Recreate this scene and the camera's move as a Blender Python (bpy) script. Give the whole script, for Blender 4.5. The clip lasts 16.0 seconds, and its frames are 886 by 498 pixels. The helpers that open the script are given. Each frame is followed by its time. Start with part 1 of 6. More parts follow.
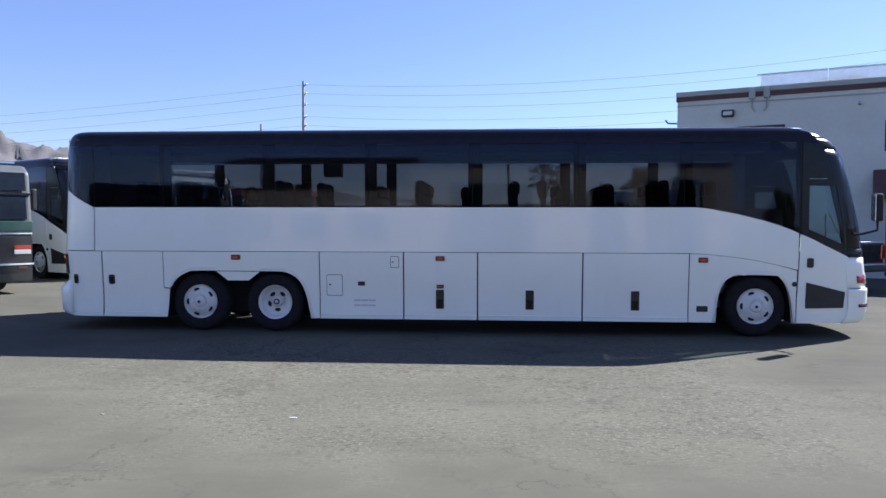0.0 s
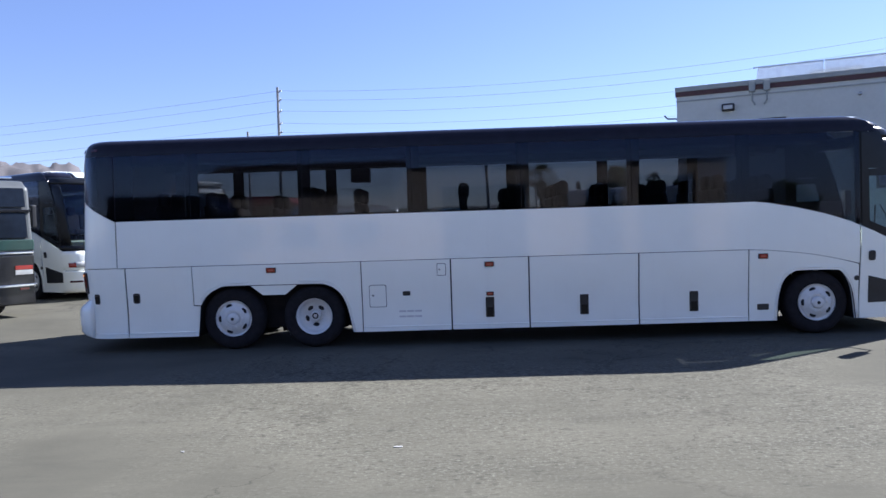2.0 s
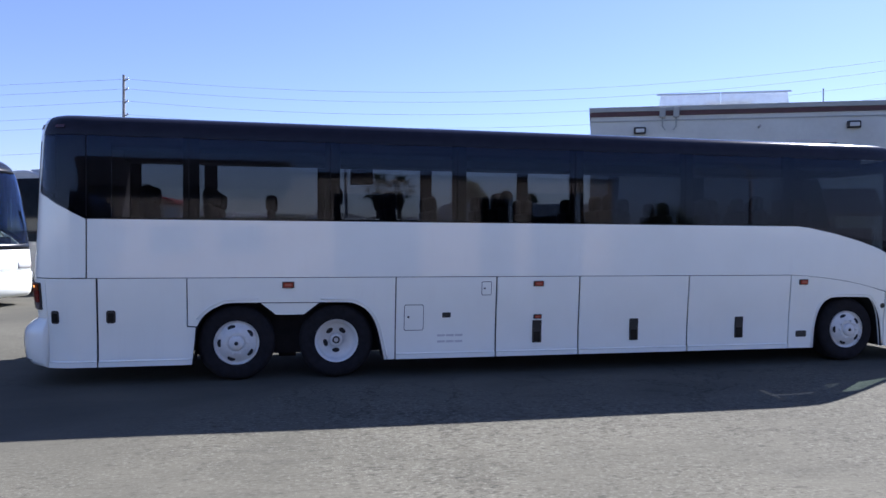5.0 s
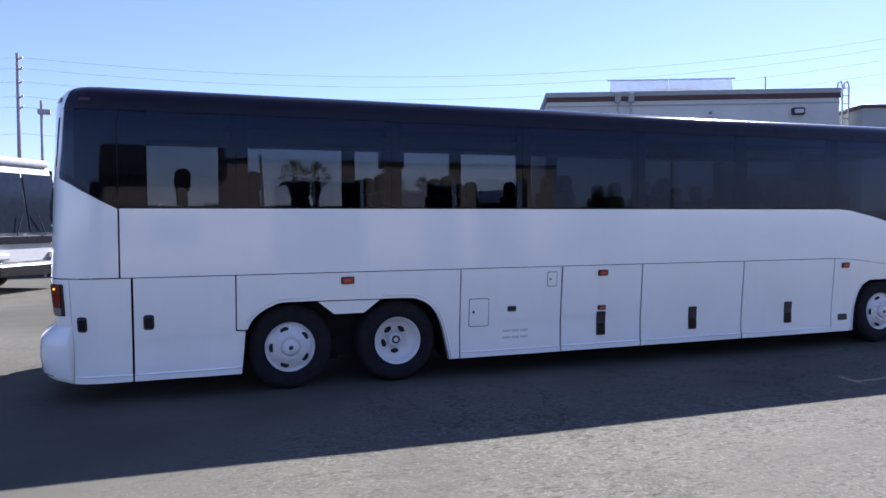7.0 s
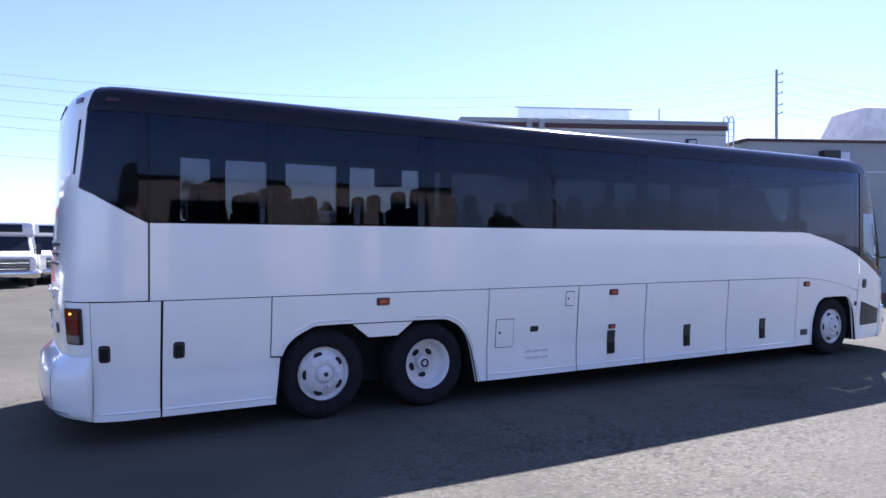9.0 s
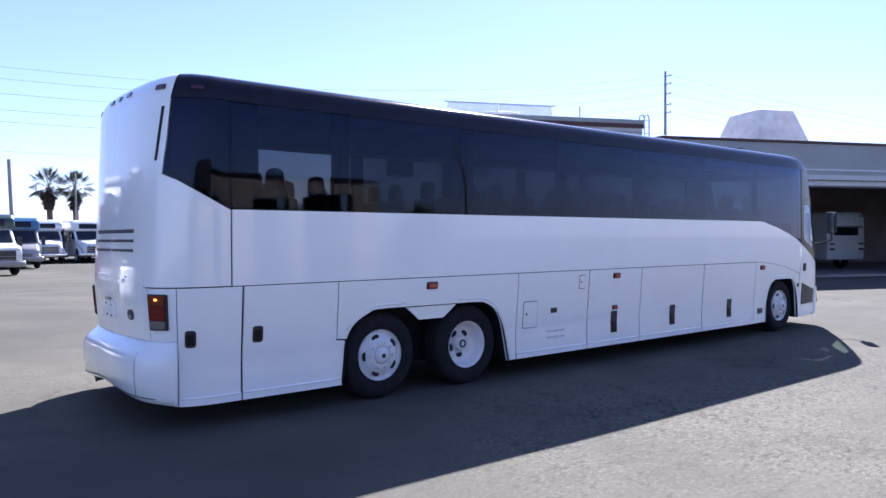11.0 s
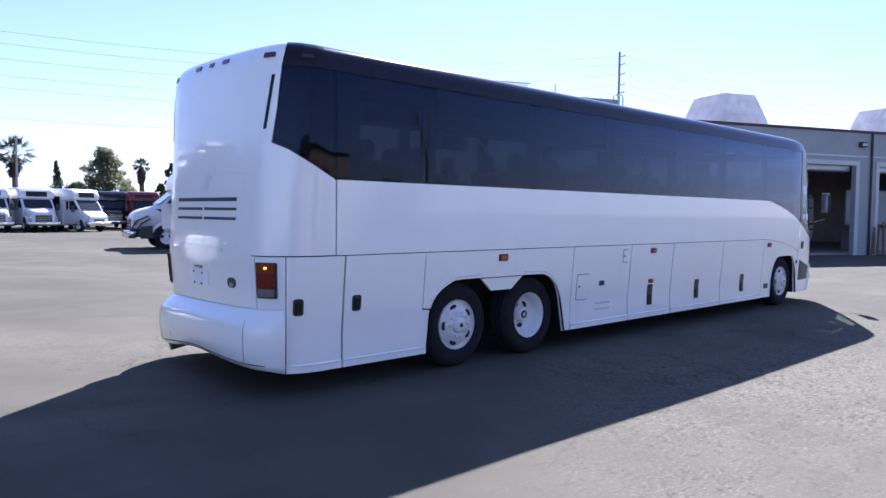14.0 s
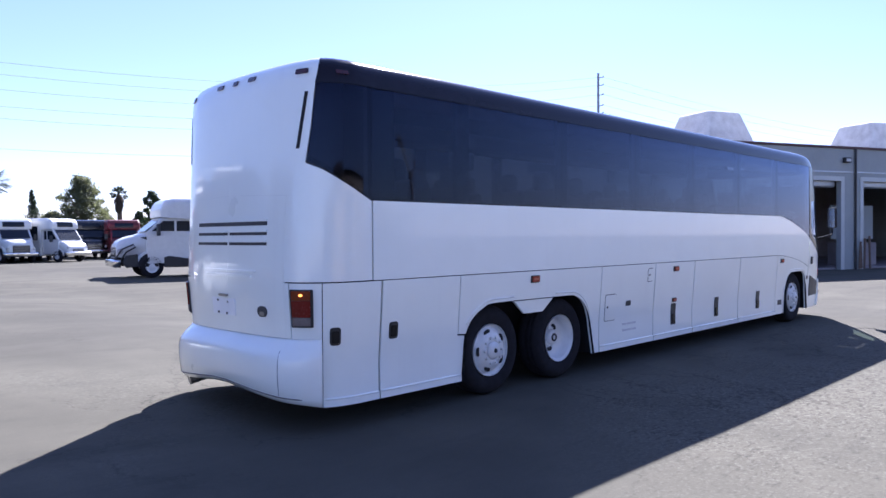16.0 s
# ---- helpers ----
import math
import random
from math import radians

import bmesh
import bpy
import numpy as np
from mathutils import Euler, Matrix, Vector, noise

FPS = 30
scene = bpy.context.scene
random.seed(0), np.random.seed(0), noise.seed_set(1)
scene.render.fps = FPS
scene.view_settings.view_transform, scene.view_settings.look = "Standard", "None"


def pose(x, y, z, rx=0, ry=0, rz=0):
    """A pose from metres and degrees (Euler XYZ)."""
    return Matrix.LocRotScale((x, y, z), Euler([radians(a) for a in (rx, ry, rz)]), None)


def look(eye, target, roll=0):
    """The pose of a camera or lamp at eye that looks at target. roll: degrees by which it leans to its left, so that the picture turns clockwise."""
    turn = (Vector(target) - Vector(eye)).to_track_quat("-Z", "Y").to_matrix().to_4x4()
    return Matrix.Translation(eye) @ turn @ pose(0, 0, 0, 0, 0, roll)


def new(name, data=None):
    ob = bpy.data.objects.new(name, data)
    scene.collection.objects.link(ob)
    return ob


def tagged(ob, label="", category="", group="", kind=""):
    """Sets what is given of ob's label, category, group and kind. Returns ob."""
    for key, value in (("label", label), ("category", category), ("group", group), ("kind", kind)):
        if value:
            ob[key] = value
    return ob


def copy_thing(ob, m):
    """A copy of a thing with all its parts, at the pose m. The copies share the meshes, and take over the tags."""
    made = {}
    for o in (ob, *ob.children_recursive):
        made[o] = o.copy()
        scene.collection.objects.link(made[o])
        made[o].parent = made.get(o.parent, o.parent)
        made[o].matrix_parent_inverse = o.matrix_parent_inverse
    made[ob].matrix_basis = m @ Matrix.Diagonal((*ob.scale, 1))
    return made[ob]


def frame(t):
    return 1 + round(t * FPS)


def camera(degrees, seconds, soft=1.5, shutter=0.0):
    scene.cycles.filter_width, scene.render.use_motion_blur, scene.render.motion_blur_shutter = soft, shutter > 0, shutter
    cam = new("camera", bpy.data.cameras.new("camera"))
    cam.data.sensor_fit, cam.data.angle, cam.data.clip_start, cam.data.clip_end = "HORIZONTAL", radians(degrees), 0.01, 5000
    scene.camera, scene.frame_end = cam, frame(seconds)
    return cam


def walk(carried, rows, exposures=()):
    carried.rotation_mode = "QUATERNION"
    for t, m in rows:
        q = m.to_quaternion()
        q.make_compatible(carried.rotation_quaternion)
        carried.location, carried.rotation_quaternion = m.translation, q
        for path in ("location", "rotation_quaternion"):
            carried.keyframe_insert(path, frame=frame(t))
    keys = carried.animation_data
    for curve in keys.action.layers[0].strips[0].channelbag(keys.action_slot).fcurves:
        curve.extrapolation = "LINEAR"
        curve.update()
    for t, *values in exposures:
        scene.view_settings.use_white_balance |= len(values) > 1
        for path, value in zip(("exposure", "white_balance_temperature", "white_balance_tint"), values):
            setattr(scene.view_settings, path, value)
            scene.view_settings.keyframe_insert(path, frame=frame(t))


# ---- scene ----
cam = camera(62.0, 16.0)
PATH = [
    (0, (3.724, -12.231, 1.878), (3.587, -10.236, 1.808), 0.1),
    (0.5, (3.613, -12.206, 1.864), (3.5, -10.212, 1.751), 0.9),
    (1, (3.332, -12.027, 1.891), (3.215, -10.033, 1.791), -0.1),
    (1.5, (2.883, -11.88, 1.889), (2.829, -9.885, 1.767), 0.5),
    (2, (2.408, -11.667, 1.913), (2.357, -9.669, 1.851), -1.8),
    (2.5, (1.904, -11.391, 1.944), (1.909, -9.391, 1.958), -3.8),
    (3, (1.407, -11.155, 1.965), (1.495, -9.157, 1.928), -1.4),
    (3.2, (1.209, -11.036, 1.948), (1.317, -9.039, 1.939), 0.4),
    (5.3, (-0.919, -9.725, 1.975), (-0.491, -7.771, 1.934), 0.3),
    (5.5, (-1.082, -9.572, 1.975), (-0.649, -7.62, 1.981), 0.7),
    (6, (-1.624, -9.242, 1.977), (-1.021, -7.335, 1.942), 2.3),
    (6.5, (-2.078, -8.917, 1.975), (-1.438, -7.024, 1.894), 1.2),
    (7, (-2.508, -8.574, 1.974), (-1.836, -6.692, 1.902), -0.3),
    (7.5, (-2.961, -8.269, 1.98), (-2.167, -6.44, 1.826), 1.0),
    (8, (-3.362, -7.95, 1.994), (-2.516, -6.138, 1.977), -0.4),
    (8.5, (-3.811, -7.756, 1.981), (-2.768, -6.051, 1.91), -0.0),
    (9, (-4.26, -7.488, 1.931), (-3.248, -5.763, 1.92), -0.0),
    (9.2, (-4.444, -7.392, 1.938), (-3.465, -5.648, 1.914), -0.3),
    (11.3, (-6.256, -6.708, 1.851), (-4.974, -5.173, 1.799), 0.0),
    (11.5, (-6.393, -6.605, 1.869), (-5.136, -5.053, 1.766), -0.1),
    (12, (-6.736, -6.452, 1.864), (-5.403, -4.962, 1.812), 1.2),
    (12.5, (-6.946, -6.247, 1.835), (-5.568, -4.798, 1.784), 1.1),
    (13, (-7.135, -6.052, 1.838), (-5.734, -4.625, 1.772), 0.9),
    (13.5, (-7.291, -5.968, 1.836), (-5.884, -4.549, 1.759), 0.5),
    (14, (-7.368, -5.948, 1.824), (-5.986, -4.506, 1.727), 0.7),
    (14.5, (-7.39, -5.923, 1.823), (-6.009, -4.481, 1.707), 0.4),
    (15, (-7.401, -5.888, 1.829), (-6.009, -4.454, 1.729), 1.2),
    (15.5, (-7.427, -5.65, 1.81), (-5.978, -4.274, 1.761), 0.9),
    (16, (-7.561, -5.284, 1.805), (-6.135, -3.882, 1.77), -0.4),
]
walk(cam, [(t, look(eye, target, roll)) for t, eye, target, roll in PATH],
     exposures=[(0, 1.63, 5450, 27), (5.5, 1.62, 5400, 32), (9, 2.01, 5380, 36), (12.5, 2.02, 5370, 37), (16, 2.02, 5370, 37)])

# ---- world, sun, exposure ----
SUN_EL, SUN_AZ = 39.0, 35.9
world = bpy.data.worlds.new("world")
scene.world = world
world.use_nodes = True
wn = world.node_tree.nodes
sky = wn.new("ShaderNodeTexSky")
sky.sky_type, sky.sun_disc = "NISHITA", False
sky.sun_elevation, sky.sun_rotation = radians(SUN_EL), radians(90 - SUN_AZ)
sky.air_density, sky.dust_density, sky.ozone_density = 1.0, 0.15, 2.5
wn["Background"].inputs["Strength"].default_value = 0.0405
# even colour added over the clear sky to lift the fill in shade
sky_lift = wn.new("ShaderNodeVectorMath")
sky_lift.operation, sky_lift.inputs[1].default_value = "ADD", (0.53, 0.66, 1.02)
world.node_tree.links.new(sky.outputs["Color"], sky_lift.inputs[0])
world.node_tree.links.new(sky_lift.outputs[0], wn["Background"].inputs["Color"])
sun = new("sun", bpy.data.lights.new("sun", "SUN"))
sun.data.energy, sun.data.angle, sun.data.color = 4.65, radians(0.53), (0.96, 0.95, 0.735)
sun.matrix_world = look((0, 0, 30), (-math.cos(radians(SUN_AZ)), -math.sin(radians(SUN_AZ)), 30 - math.tan(radians(SUN_EL))))


# ---- materials ----
def mat_base(name):
    m = bpy.data.materials.new(name)
    m.use_nodes = True
    nt = m.node_tree
    return m, nt, nt.nodes["Principled BSDF"]


def noise_tex(nt, scale, detail=4.0, rough=0.55, stretch=None, world_space=False):
    tc = nt.nodes.new("ShaderNodeTexCoord")
    src = tc.outputs["Object"]
    if stretch:
        mp = nt.nodes.new("ShaderNodeMapping")
        mp.inputs["Scale"].default_value = stretch
        nt.links.new(src, mp.inputs["Vector"])
        src = mp.outputs["Vector"]
    n = nt.nodes.new("ShaderNodeTexNoise")
    n.inputs["Scale"].default_value, n.inputs["Detail"].default_value, n.inputs["Roughness"].default_value = scale, detail, rough
    nt.links.new(src, n.inputs["Vector"])
    return n


def ramp(nt, src, stops):
    r = nt.nodes.new("ShaderNodeValToRGB")
    e = r.color_ramp.elements
    while len(e) < len(stops):
        e.new(0.5)
    for el, (p, c) in zip(e, stops):
        el.position, el.color = p, (*c, 1) if len(c) == 3 else c
    nt.links.new(src, r.inputs["Fac"])
    return r.outputs["Color"]


def mixc(nt, fac, a, b, mode="MIX"):
    mx = nt.nodes.new("ShaderNodeMix")
    mx.data_type, mx.blend_type = "RGBA", mode
    for sock, v in ((mx.inputs[0], fac), (mx.inputs[6], a), (mx.inputs[7], b)):
        if isinstance(v, bpy.types.NodeSocket):
            nt.links.new(v, sock)
        elif isinstance(v, (int, float)):
            sock.default_value = v
        else:
            sock.default_value = (*v, 1)
    return mx.outputs[2]


def bump(nt, b, src, strength, dist):
    bp = nt.nodes.new("ShaderNodeBump")
    bp.inputs["Strength"].default_value, bp.inputs["Distance"].default_value = strength, dist
    nt.links.new(src, bp.inputs["Height"])
    nt.links.new(bp.outputs["Normal"], b.inputs["Normal"])
    return bp


def simple(name, color, rough=0.5, metal=0.0, var=0.12, scale=6.0, coat=0.0, bumps=0.0, bscale=60.0, emit=0.0):
    """A painted or moulded surface: base colour with soft blotches and fine wear."""
    m, nt, b = mat_base(name)
    n1, n2 = noise_tex(nt, scale), noise_tex(nt, scale * 9)
    dark = tuple(c * (1 - var) for c in color)
    lite = tuple(min(1, c * (1 + var * 0.5)) for c in color)
    c1 = ramp(nt, n1.outputs["Fac"], [(0.3, dark), (0.7, lite)])
    c2 = mixc(nt, 0.25, c1, ramp(nt, n2.outputs["Fac"], [(0.35, dark), (0.65, lite)]))
    nt.links.new(c2, b.inputs["Base Color"])
    rr = nt.nodes.new("ShaderNodeMapRange")
    rr.inputs["To Min"].default_value, rr.inputs["To Max"].default_value = max(0.02, rough - 0.08), min(1, rough + 0.1)
    nt.links.new(n2.outputs["Fac"], rr.inputs["Value"])
    nt.links.new(rr.outputs["Result"], b.inputs["Roughness"])
    b.inputs["Metallic"].default_value = metal
    if coat:
        b.inputs["Coat Weight"].default_value, b.inputs["Coat Roughness"].default_value = coat, 0.06
    if bumps:
        bump(nt, b, noise_tex(nt, bscale).outputs["Fac"], bumps, 0.01)
    return m


def glass(name, tint, body=None):
    """A tinted pane: clear-coloured transmission with a mirror gloss that grows towards grazing angles."""
    m = bpy.data.materials.new(name)
    m.use_nodes = True
    nt = m.node_tree
    nt.nodes.clear()
    out = nt.nodes.new("ShaderNodeOutputMaterial")
    tr, gl, mx = nt.nodes.new("ShaderNodeBsdfTransparent"), nt.nodes.new("ShaderNodeBsdfGlossy"), nt.nodes.new("ShaderNodeMixShader")
    tr.inputs["Color"].default_value = (*tint, 1)
    gl.inputs["Roughness"].default_value, gl.inputs["Color"].default_value = 0.0, (0.58, 0.69, 1, 1)
    lw = nt.nodes.new("ShaderNodeLayerWeight")
    lw.inputs["Blend"].default_value = 0.5
    p = nt.nodes.new("ShaderNodeMath")
    p.operation, p.inputs[1].default_value = "POWER", 3.6
    nt.links.new(lw.outputs["Facing"], p.inputs[0])
    q = nt.nodes.new("ShaderNodeMath")
    q.operation, q.inputs[1].default_value, q.inputs[2].default_value = "MULTIPLY_ADD", 0.74, 0.021
    nt.links.new(p.outputs[0], q.inputs[0])
    nt.links.new(q.outputs[0], mx.inputs[0])
    nt.links.new(tr.outputs[0], mx.inputs[1])
    nt.links.new(gl.outputs[0], mx.inputs[2])
    nt.links.new(mx.outputs[0], out.inputs["Surface"])
    return m


def coach_white():
    m, nt, b = mat_base("coach_white_paint")
    n1, n2 = noise_tex(nt, 1.3, 5), noise_tex(nt, 30, 3)
    streak = noise_tex(nt, 2.2, 5, 0.6, (3.0, 3.0, 0.25))
    c = ramp(nt, n1.outputs["Fac"], [(0.3, (0.865, 0.885, 0.82)), (0.7, (0.905, 0.925, 0.86))])
    c = mixc(nt, ramp(nt, streak.outputs["Fac"], [(0.58, (0, 0, 0)), (0.8, (0.14, 0.14, 0.14))]), c, (0.70, 0.68, 0.65))
    nt.links.new(c, b.inputs["Base Color"])
    rr = nt.nodes.new("ShaderNodeMapRange")
    rr.inputs["To Min"].default_value, rr.inputs["To Max"].default_value = 0.22, 0.42
    nt.links.new(n1.outputs["Fac"], rr.inputs["Value"])
    nt.links.new(rr.outputs["Result"], b.inputs["Roughness"])
    b.inputs["Coat Weight"].default_value, b.inputs["Coat Roughness"].default_value = 0.9, 0.04
    bump(nt, b, noise_tex(nt, 1.1, 2).outputs["Fac"], 0.16, 0.02)
    return m


def asphalt():
    """Old sun-bleached asphalt: tan-grey, drag smears, patches of loose broken grit and long cracks."""
    m, nt, b = mat_base("asphalt")
    mul = lambda p, q: mixc(nt, 1.0, p, q, "MULTIPLY")
    grey = lambda v: (v, v, v)
    big, mid = noise_tex(nt, 0.10, 6, 0.6), noise_tex(nt, 0.8, 6, 0.62)
    band = noise_tex(nt, 0.5, 5, 0.6, (0.22, 1.5, 1.0))
    grain, fine = noise_tex(nt, 26, 4, 0.7), noise_tex(nt, 130, 2, 0.7)
    c = ramp(nt, big.outputs["Fac"], [(0.3, (0.097, 0.095, 0.077)), (0.7, (0.124, 0.121, 0.096))])
    c = mixc(nt, ramp(nt, mid.outputs["Fac"], [(0.40, grey(0.45)), (0.62, grey(0))]), c, (0.087, 0.086, 0.069))
    c = mixc(nt, ramp(nt, band.outputs["Fac"], [(0.50, grey(0)), (0.72, grey(0.45))]), c, (0.146, 0.142, 0.113))
    smear = noise_tex(nt, 1.5, 6, 0.65, (0.3, 1.3, 1.0))
    c = mixc(nt, ramp(nt, smear.outputs["Fac"], [(0.55, grey(0)), (0.72, grey(0.42))]), c, (0.066, 0.066, 0.056))
    patch = noise_tex(nt, 0.22, 5, 0.62)
    # the binder has worn off most beside the coach's front half
    pos, off, dist, worn = (nt.nodes.new("ShaderNode" + n) for n in ("TexCoord", "Mapping", "VectorMath", "MapRange"))
    off.inputs["Location"].default_value, off.inputs["Scale"].default_value = (-0.3, 1.15, 0), (0.15, 0.27, 0)
    dist.operation = "LENGTH"
    worn.inputs["From Min"].default_value, worn.inputs["From Max"].default_value = 0.45, 1.3
    worn.inputs["To Min"].default_value, worn.inputs["To Max"].default_value = 0.12, -0.08
    nt.links.new(pos.outputs["Object"], off.inputs["Vector"])
    nt.links.new(off.outputs["Vector"], dist.inputs[0])
    nt.links.new(dist.outputs["Value"], worn.inputs["Value"])
    both = nt.nodes.new("ShaderNodeMath")
    nt.links.new(patch.outputs["Fac"], both.inputs[0])
    nt.links.new(worn.outputs["Result"], both.inputs[1])
    drift = ramp(nt, both.outputs[0], [(0.48, grey(0.05)), (0.67, grey(0.95))])
    light = mul(ramp(nt, grain.outputs["Fac"], [(0.51, grey(0)), (0.65, grey(0.75))]), drift)
    c = mixc(nt, light, c, (0.205, 0.203, 0.170))
    pits = noise_tex(nt, 19, 4, 0.62, (0.6, 1.3, 1.0))
    pit = mul(ramp(nt, pits.outputs["Fac"], [(0.385, grey(0.65)), (0.46, grey(0))]), drift)
    c = mixc(nt, pit, c, (0.045, 0.044, 0.037))
    crumb = noise_tex(nt, 9, 3, 0.55, (0.75, 1.2, 1.0))
    c = mixc(nt, mul(ramp(nt, crumb.outputs["Fac"], [(0.66, grey(0)), (0.74, grey(0.5))]), drift), c, (0.21, 0.206, 0.176))
    c = mixc(nt, mul(ramp(nt, crumb.outputs["Fac"], [(0.30, grey(0.85)), (0.365, grey(0))]), drift), c, (0.05, 0.05, 0.043))
    c = mixc(nt, ramp(nt, fine.outputs["Fac"], [(0.32, grey(0.3)), (0.5, grey(0))]), c, (0.062, 0.061, 0.050))
    tc = nt.nodes.new("ShaderNodeTexCoord")
    warp = noise_tex(nt, 0.9, 6, 0.68)
    add = nt.nodes.new("ShaderNodeVectorMath")
    add.operation = "MULTIPLY_ADD"
    add.inputs[1].default_value = (1.9, 1.9, 0)
    nt.links.new(warp.outputs["Color"], add.inputs[0])
    nt.links.new(tc.outputs["Object"], add.inputs[2])
    for scale, wide, lo, hi, seed in ((0.30, 0.007, 0.46, 0.60, 0.25), (0.55, 0.013, 0.50, 0.62, 0.31)):
        cr = nt.nodes.new("ShaderNodeTexVoronoi")
        cr.feature, cr.inputs["Scale"].default_value = "DISTANCE_TO_EDGE", scale
        nt.links.new(add.outputs[0], cr.inputs["Vector"])
        line = ramp(nt, cr.outputs["Distance"], [(0.0, grey(0.8)), (wide, grey(0))])
        where = ramp(nt, noise_tex(nt, seed, 4).outputs["Fac"], [(lo, grey(0)), (hi, grey(0.8))])
        c = mixc(nt, mul(line, where), c, (0.040, 0.038, 0.033))
    tide = noise_tex(nt, 0.055, 4, 0.55)
    c = mixc(nt, 0.6, c, ramp(nt, tide.outputs["Fac"], [(0.38, (0.78, 0.78, 0.80)), (0.62, (1.0, 0.985, 0.95))]), "MULTIPLY")
    # unworn ground is darker; part of this paints in lens fall-off at the edges
    c = mixc(nt, 1.0, c, ramp(nt, both.outputs[0], [(0.36, (0.84, 0.84, 0.85)), (0.56, (1, 1, 1))]), "MULTIPLY")
    c = mixc(nt, 1.0, c, (1.012, 0.985, 0.985), "MULTIPLY")
    nt.links.new(c, b.inputs["Base Color"])
    b.inputs["Roughness"].default_value = 0.95
    b.inputs["Specular IOR Level"].default_value = 0.08
    rough = mixc(nt, 0.5, grain.outputs["Fac"], mixc(nt, 0.5, pits.outputs["Fac"], crumb.outputs["Fac"]))
    bump(nt, b, mul(rough, drift), 0.62, 0.014)
    return m


def foliage(name, color, glow):
    """Leaves that let some sunlight through."""
    m = simple(name, color, 0.75, var=0.4, scale=2)
    nt = m.node_tree
    tr, mx = nt.nodes.new("ShaderNodeBsdfTranslucent"), nt.nodes.new("ShaderNodeMixShader")
    tr.inputs["Color"].default_value = (*glow, 1)
    mx.inputs[0].default_value = 0.4
    nt.links.new(nt.nodes["Principled BSDF"].outputs[0], mx.inputs[1])
    nt.links.new(tr.outputs[0], mx.inputs[2])
    nt.links.new(mx.outputs[0], nt.nodes["Material Output"].inputs["Surface"])
    return m


def sheer(name, color, clear):
    """A pale sheet that partly lets the sky show through."""
    m = simple(name, color, 0.7, var=0.15)
    nt = m.node_tree
    tr, mx = nt.nodes.new("ShaderNodeBsdfTransparent"), nt.nodes.new("ShaderNodeMixShader")
    mx.inputs[0].default_value = clear
    nt.links.new(nt.nodes["Principled BSDF"].outputs[0], mx.inputs[1])
    nt.links.new(tr.outputs[0], mx.inputs[2])
    nt.links.new(mx.outputs[0], nt.nodes["Material Output"].inputs["Surface"])
    return m


SHEER = sheer("sheer_roof_screen", (0.66, 0.68, 0.70), 0.5)
MESHSCREEN = foliage("pale_translucent_sheet", (0.74, 0.75, 0.76), (0.6, 0.62, 0.64))
WHITE = coach_white()
BLACK = simple("black_gloss_trim", (0.010, 0.011, 0.014), 0.2, var=0.3)
BLACK.node_tree.nodes["Principled BSDF"].inputs["Specular IOR Level"].default_value = 0.25
ROOFBLACK = simple("black_roof_edge", (0.012, 0.011, 0.018), 0.1, var=0.3)
ROOFBLACK.node_tree.nodes["Principled BSDF"].inputs["Specular IOR Level"].default_value = 0.22
GLASS = glass("tinted_glass", (0.475, 0.49, 0.51))
CLEAR = glass("clear_glass", (0.80, 0.86, 0.84))
DARKGLASS = glass("dark_tinted_glass", (0.40, 0.41, 0.43))
RUBBER = simple("tyre_rubber", (0.018, 0.017, 0.020), 0.9, var=0.35, scale=14, bumps=0.15)
GAP = simple("black_underbody", (0.020, 0.019, 0.022), 0.9, var=0.4)
RUBBER.node_tree.nodes["Principled BSDF"].inputs["Specular IOR Level"].default_value = 0.2
WHEELW = simple("white_wheel_paint", (0.72, 0.72, 0.70), 0.35, var=0.12, scale=9)
CHROME = simple("chrome", (0.75, 0.76, 0.78), 0.12, 1.0, 0.1)
STEEL = simple("dull_steel", (0.35, 0.35, 0.35), 0.45, 1.0, 0.3)
PLASTIC = simple("black_plastic", (0.02, 0.02, 0.022), 0.45, var=0.3)
TAILRED = simple("deep_red_lens", (0.17, 0.012, 0.009), 0.25, var=0.3, coat=0.15)
REDLENS = simple("red_lens", (0.30, 0.02, 0.012), 0.12, var=0.2, coat=0.6)
DARKLENS = simple("dark_red_lens", (0.05, 0.008, 0.012), 0.15, var=0.2, coat=0.4)
PALELENS = simple("pale_red_lens", (0.48, 0.10, 0.07), 0.2, var=0.2)
AMBER = simple("amber_lens", (0.19, 0.035, 0.008), 0.25, var=0.2, coat=0.15)
DULLLENS = simple("dull_reverse_lens", (0.17, 0.14, 0.14), 0.2, var=0.3, coat=0.4)
CLEARLENS = simple("clear_lens", (0.45, 0.45, 0.44), 0.1, var=0.2, coat=0.6)
GREYDECAL = simple("grey_print", (0.6, 0.6, 0.6), 0.5)
SEATCLOTH = simple("seat_cloth", (0.036, 0.028, 0.028), 0.9, var=0.35, scale=20)
LINING = simple("cabin_lining", (0.13, 0.105, 0.105), 0.7, var=0.2)
for m_ in (TAILRED, AMBER):
    m_.node_tree.nodes["Principled BSDF"].inputs["Specular IOR Level"].default_value = 0.2
STUCCO = simple("grey_stucco", (0.525, 0.545, 0.52), 0.9, var=0.12, scale=0.8, bumps=0.3, bscale=40)
STUCCO2 = simple("pale_block_wall", (0.33, 0.352, 0.34), 0.9, var=0.1, scale=0.7, bumps=0.3, bscale=35)
TRIMRED = simple("maroon_trim", (0.075, 0.03, 0.03), 0.6, var=0.25)
TAN = simple("tan_stucco", (0.46, 0.335, 0.21), 0.9, var=0.15, scale=0.8, bumps=0.3, bscale=40)
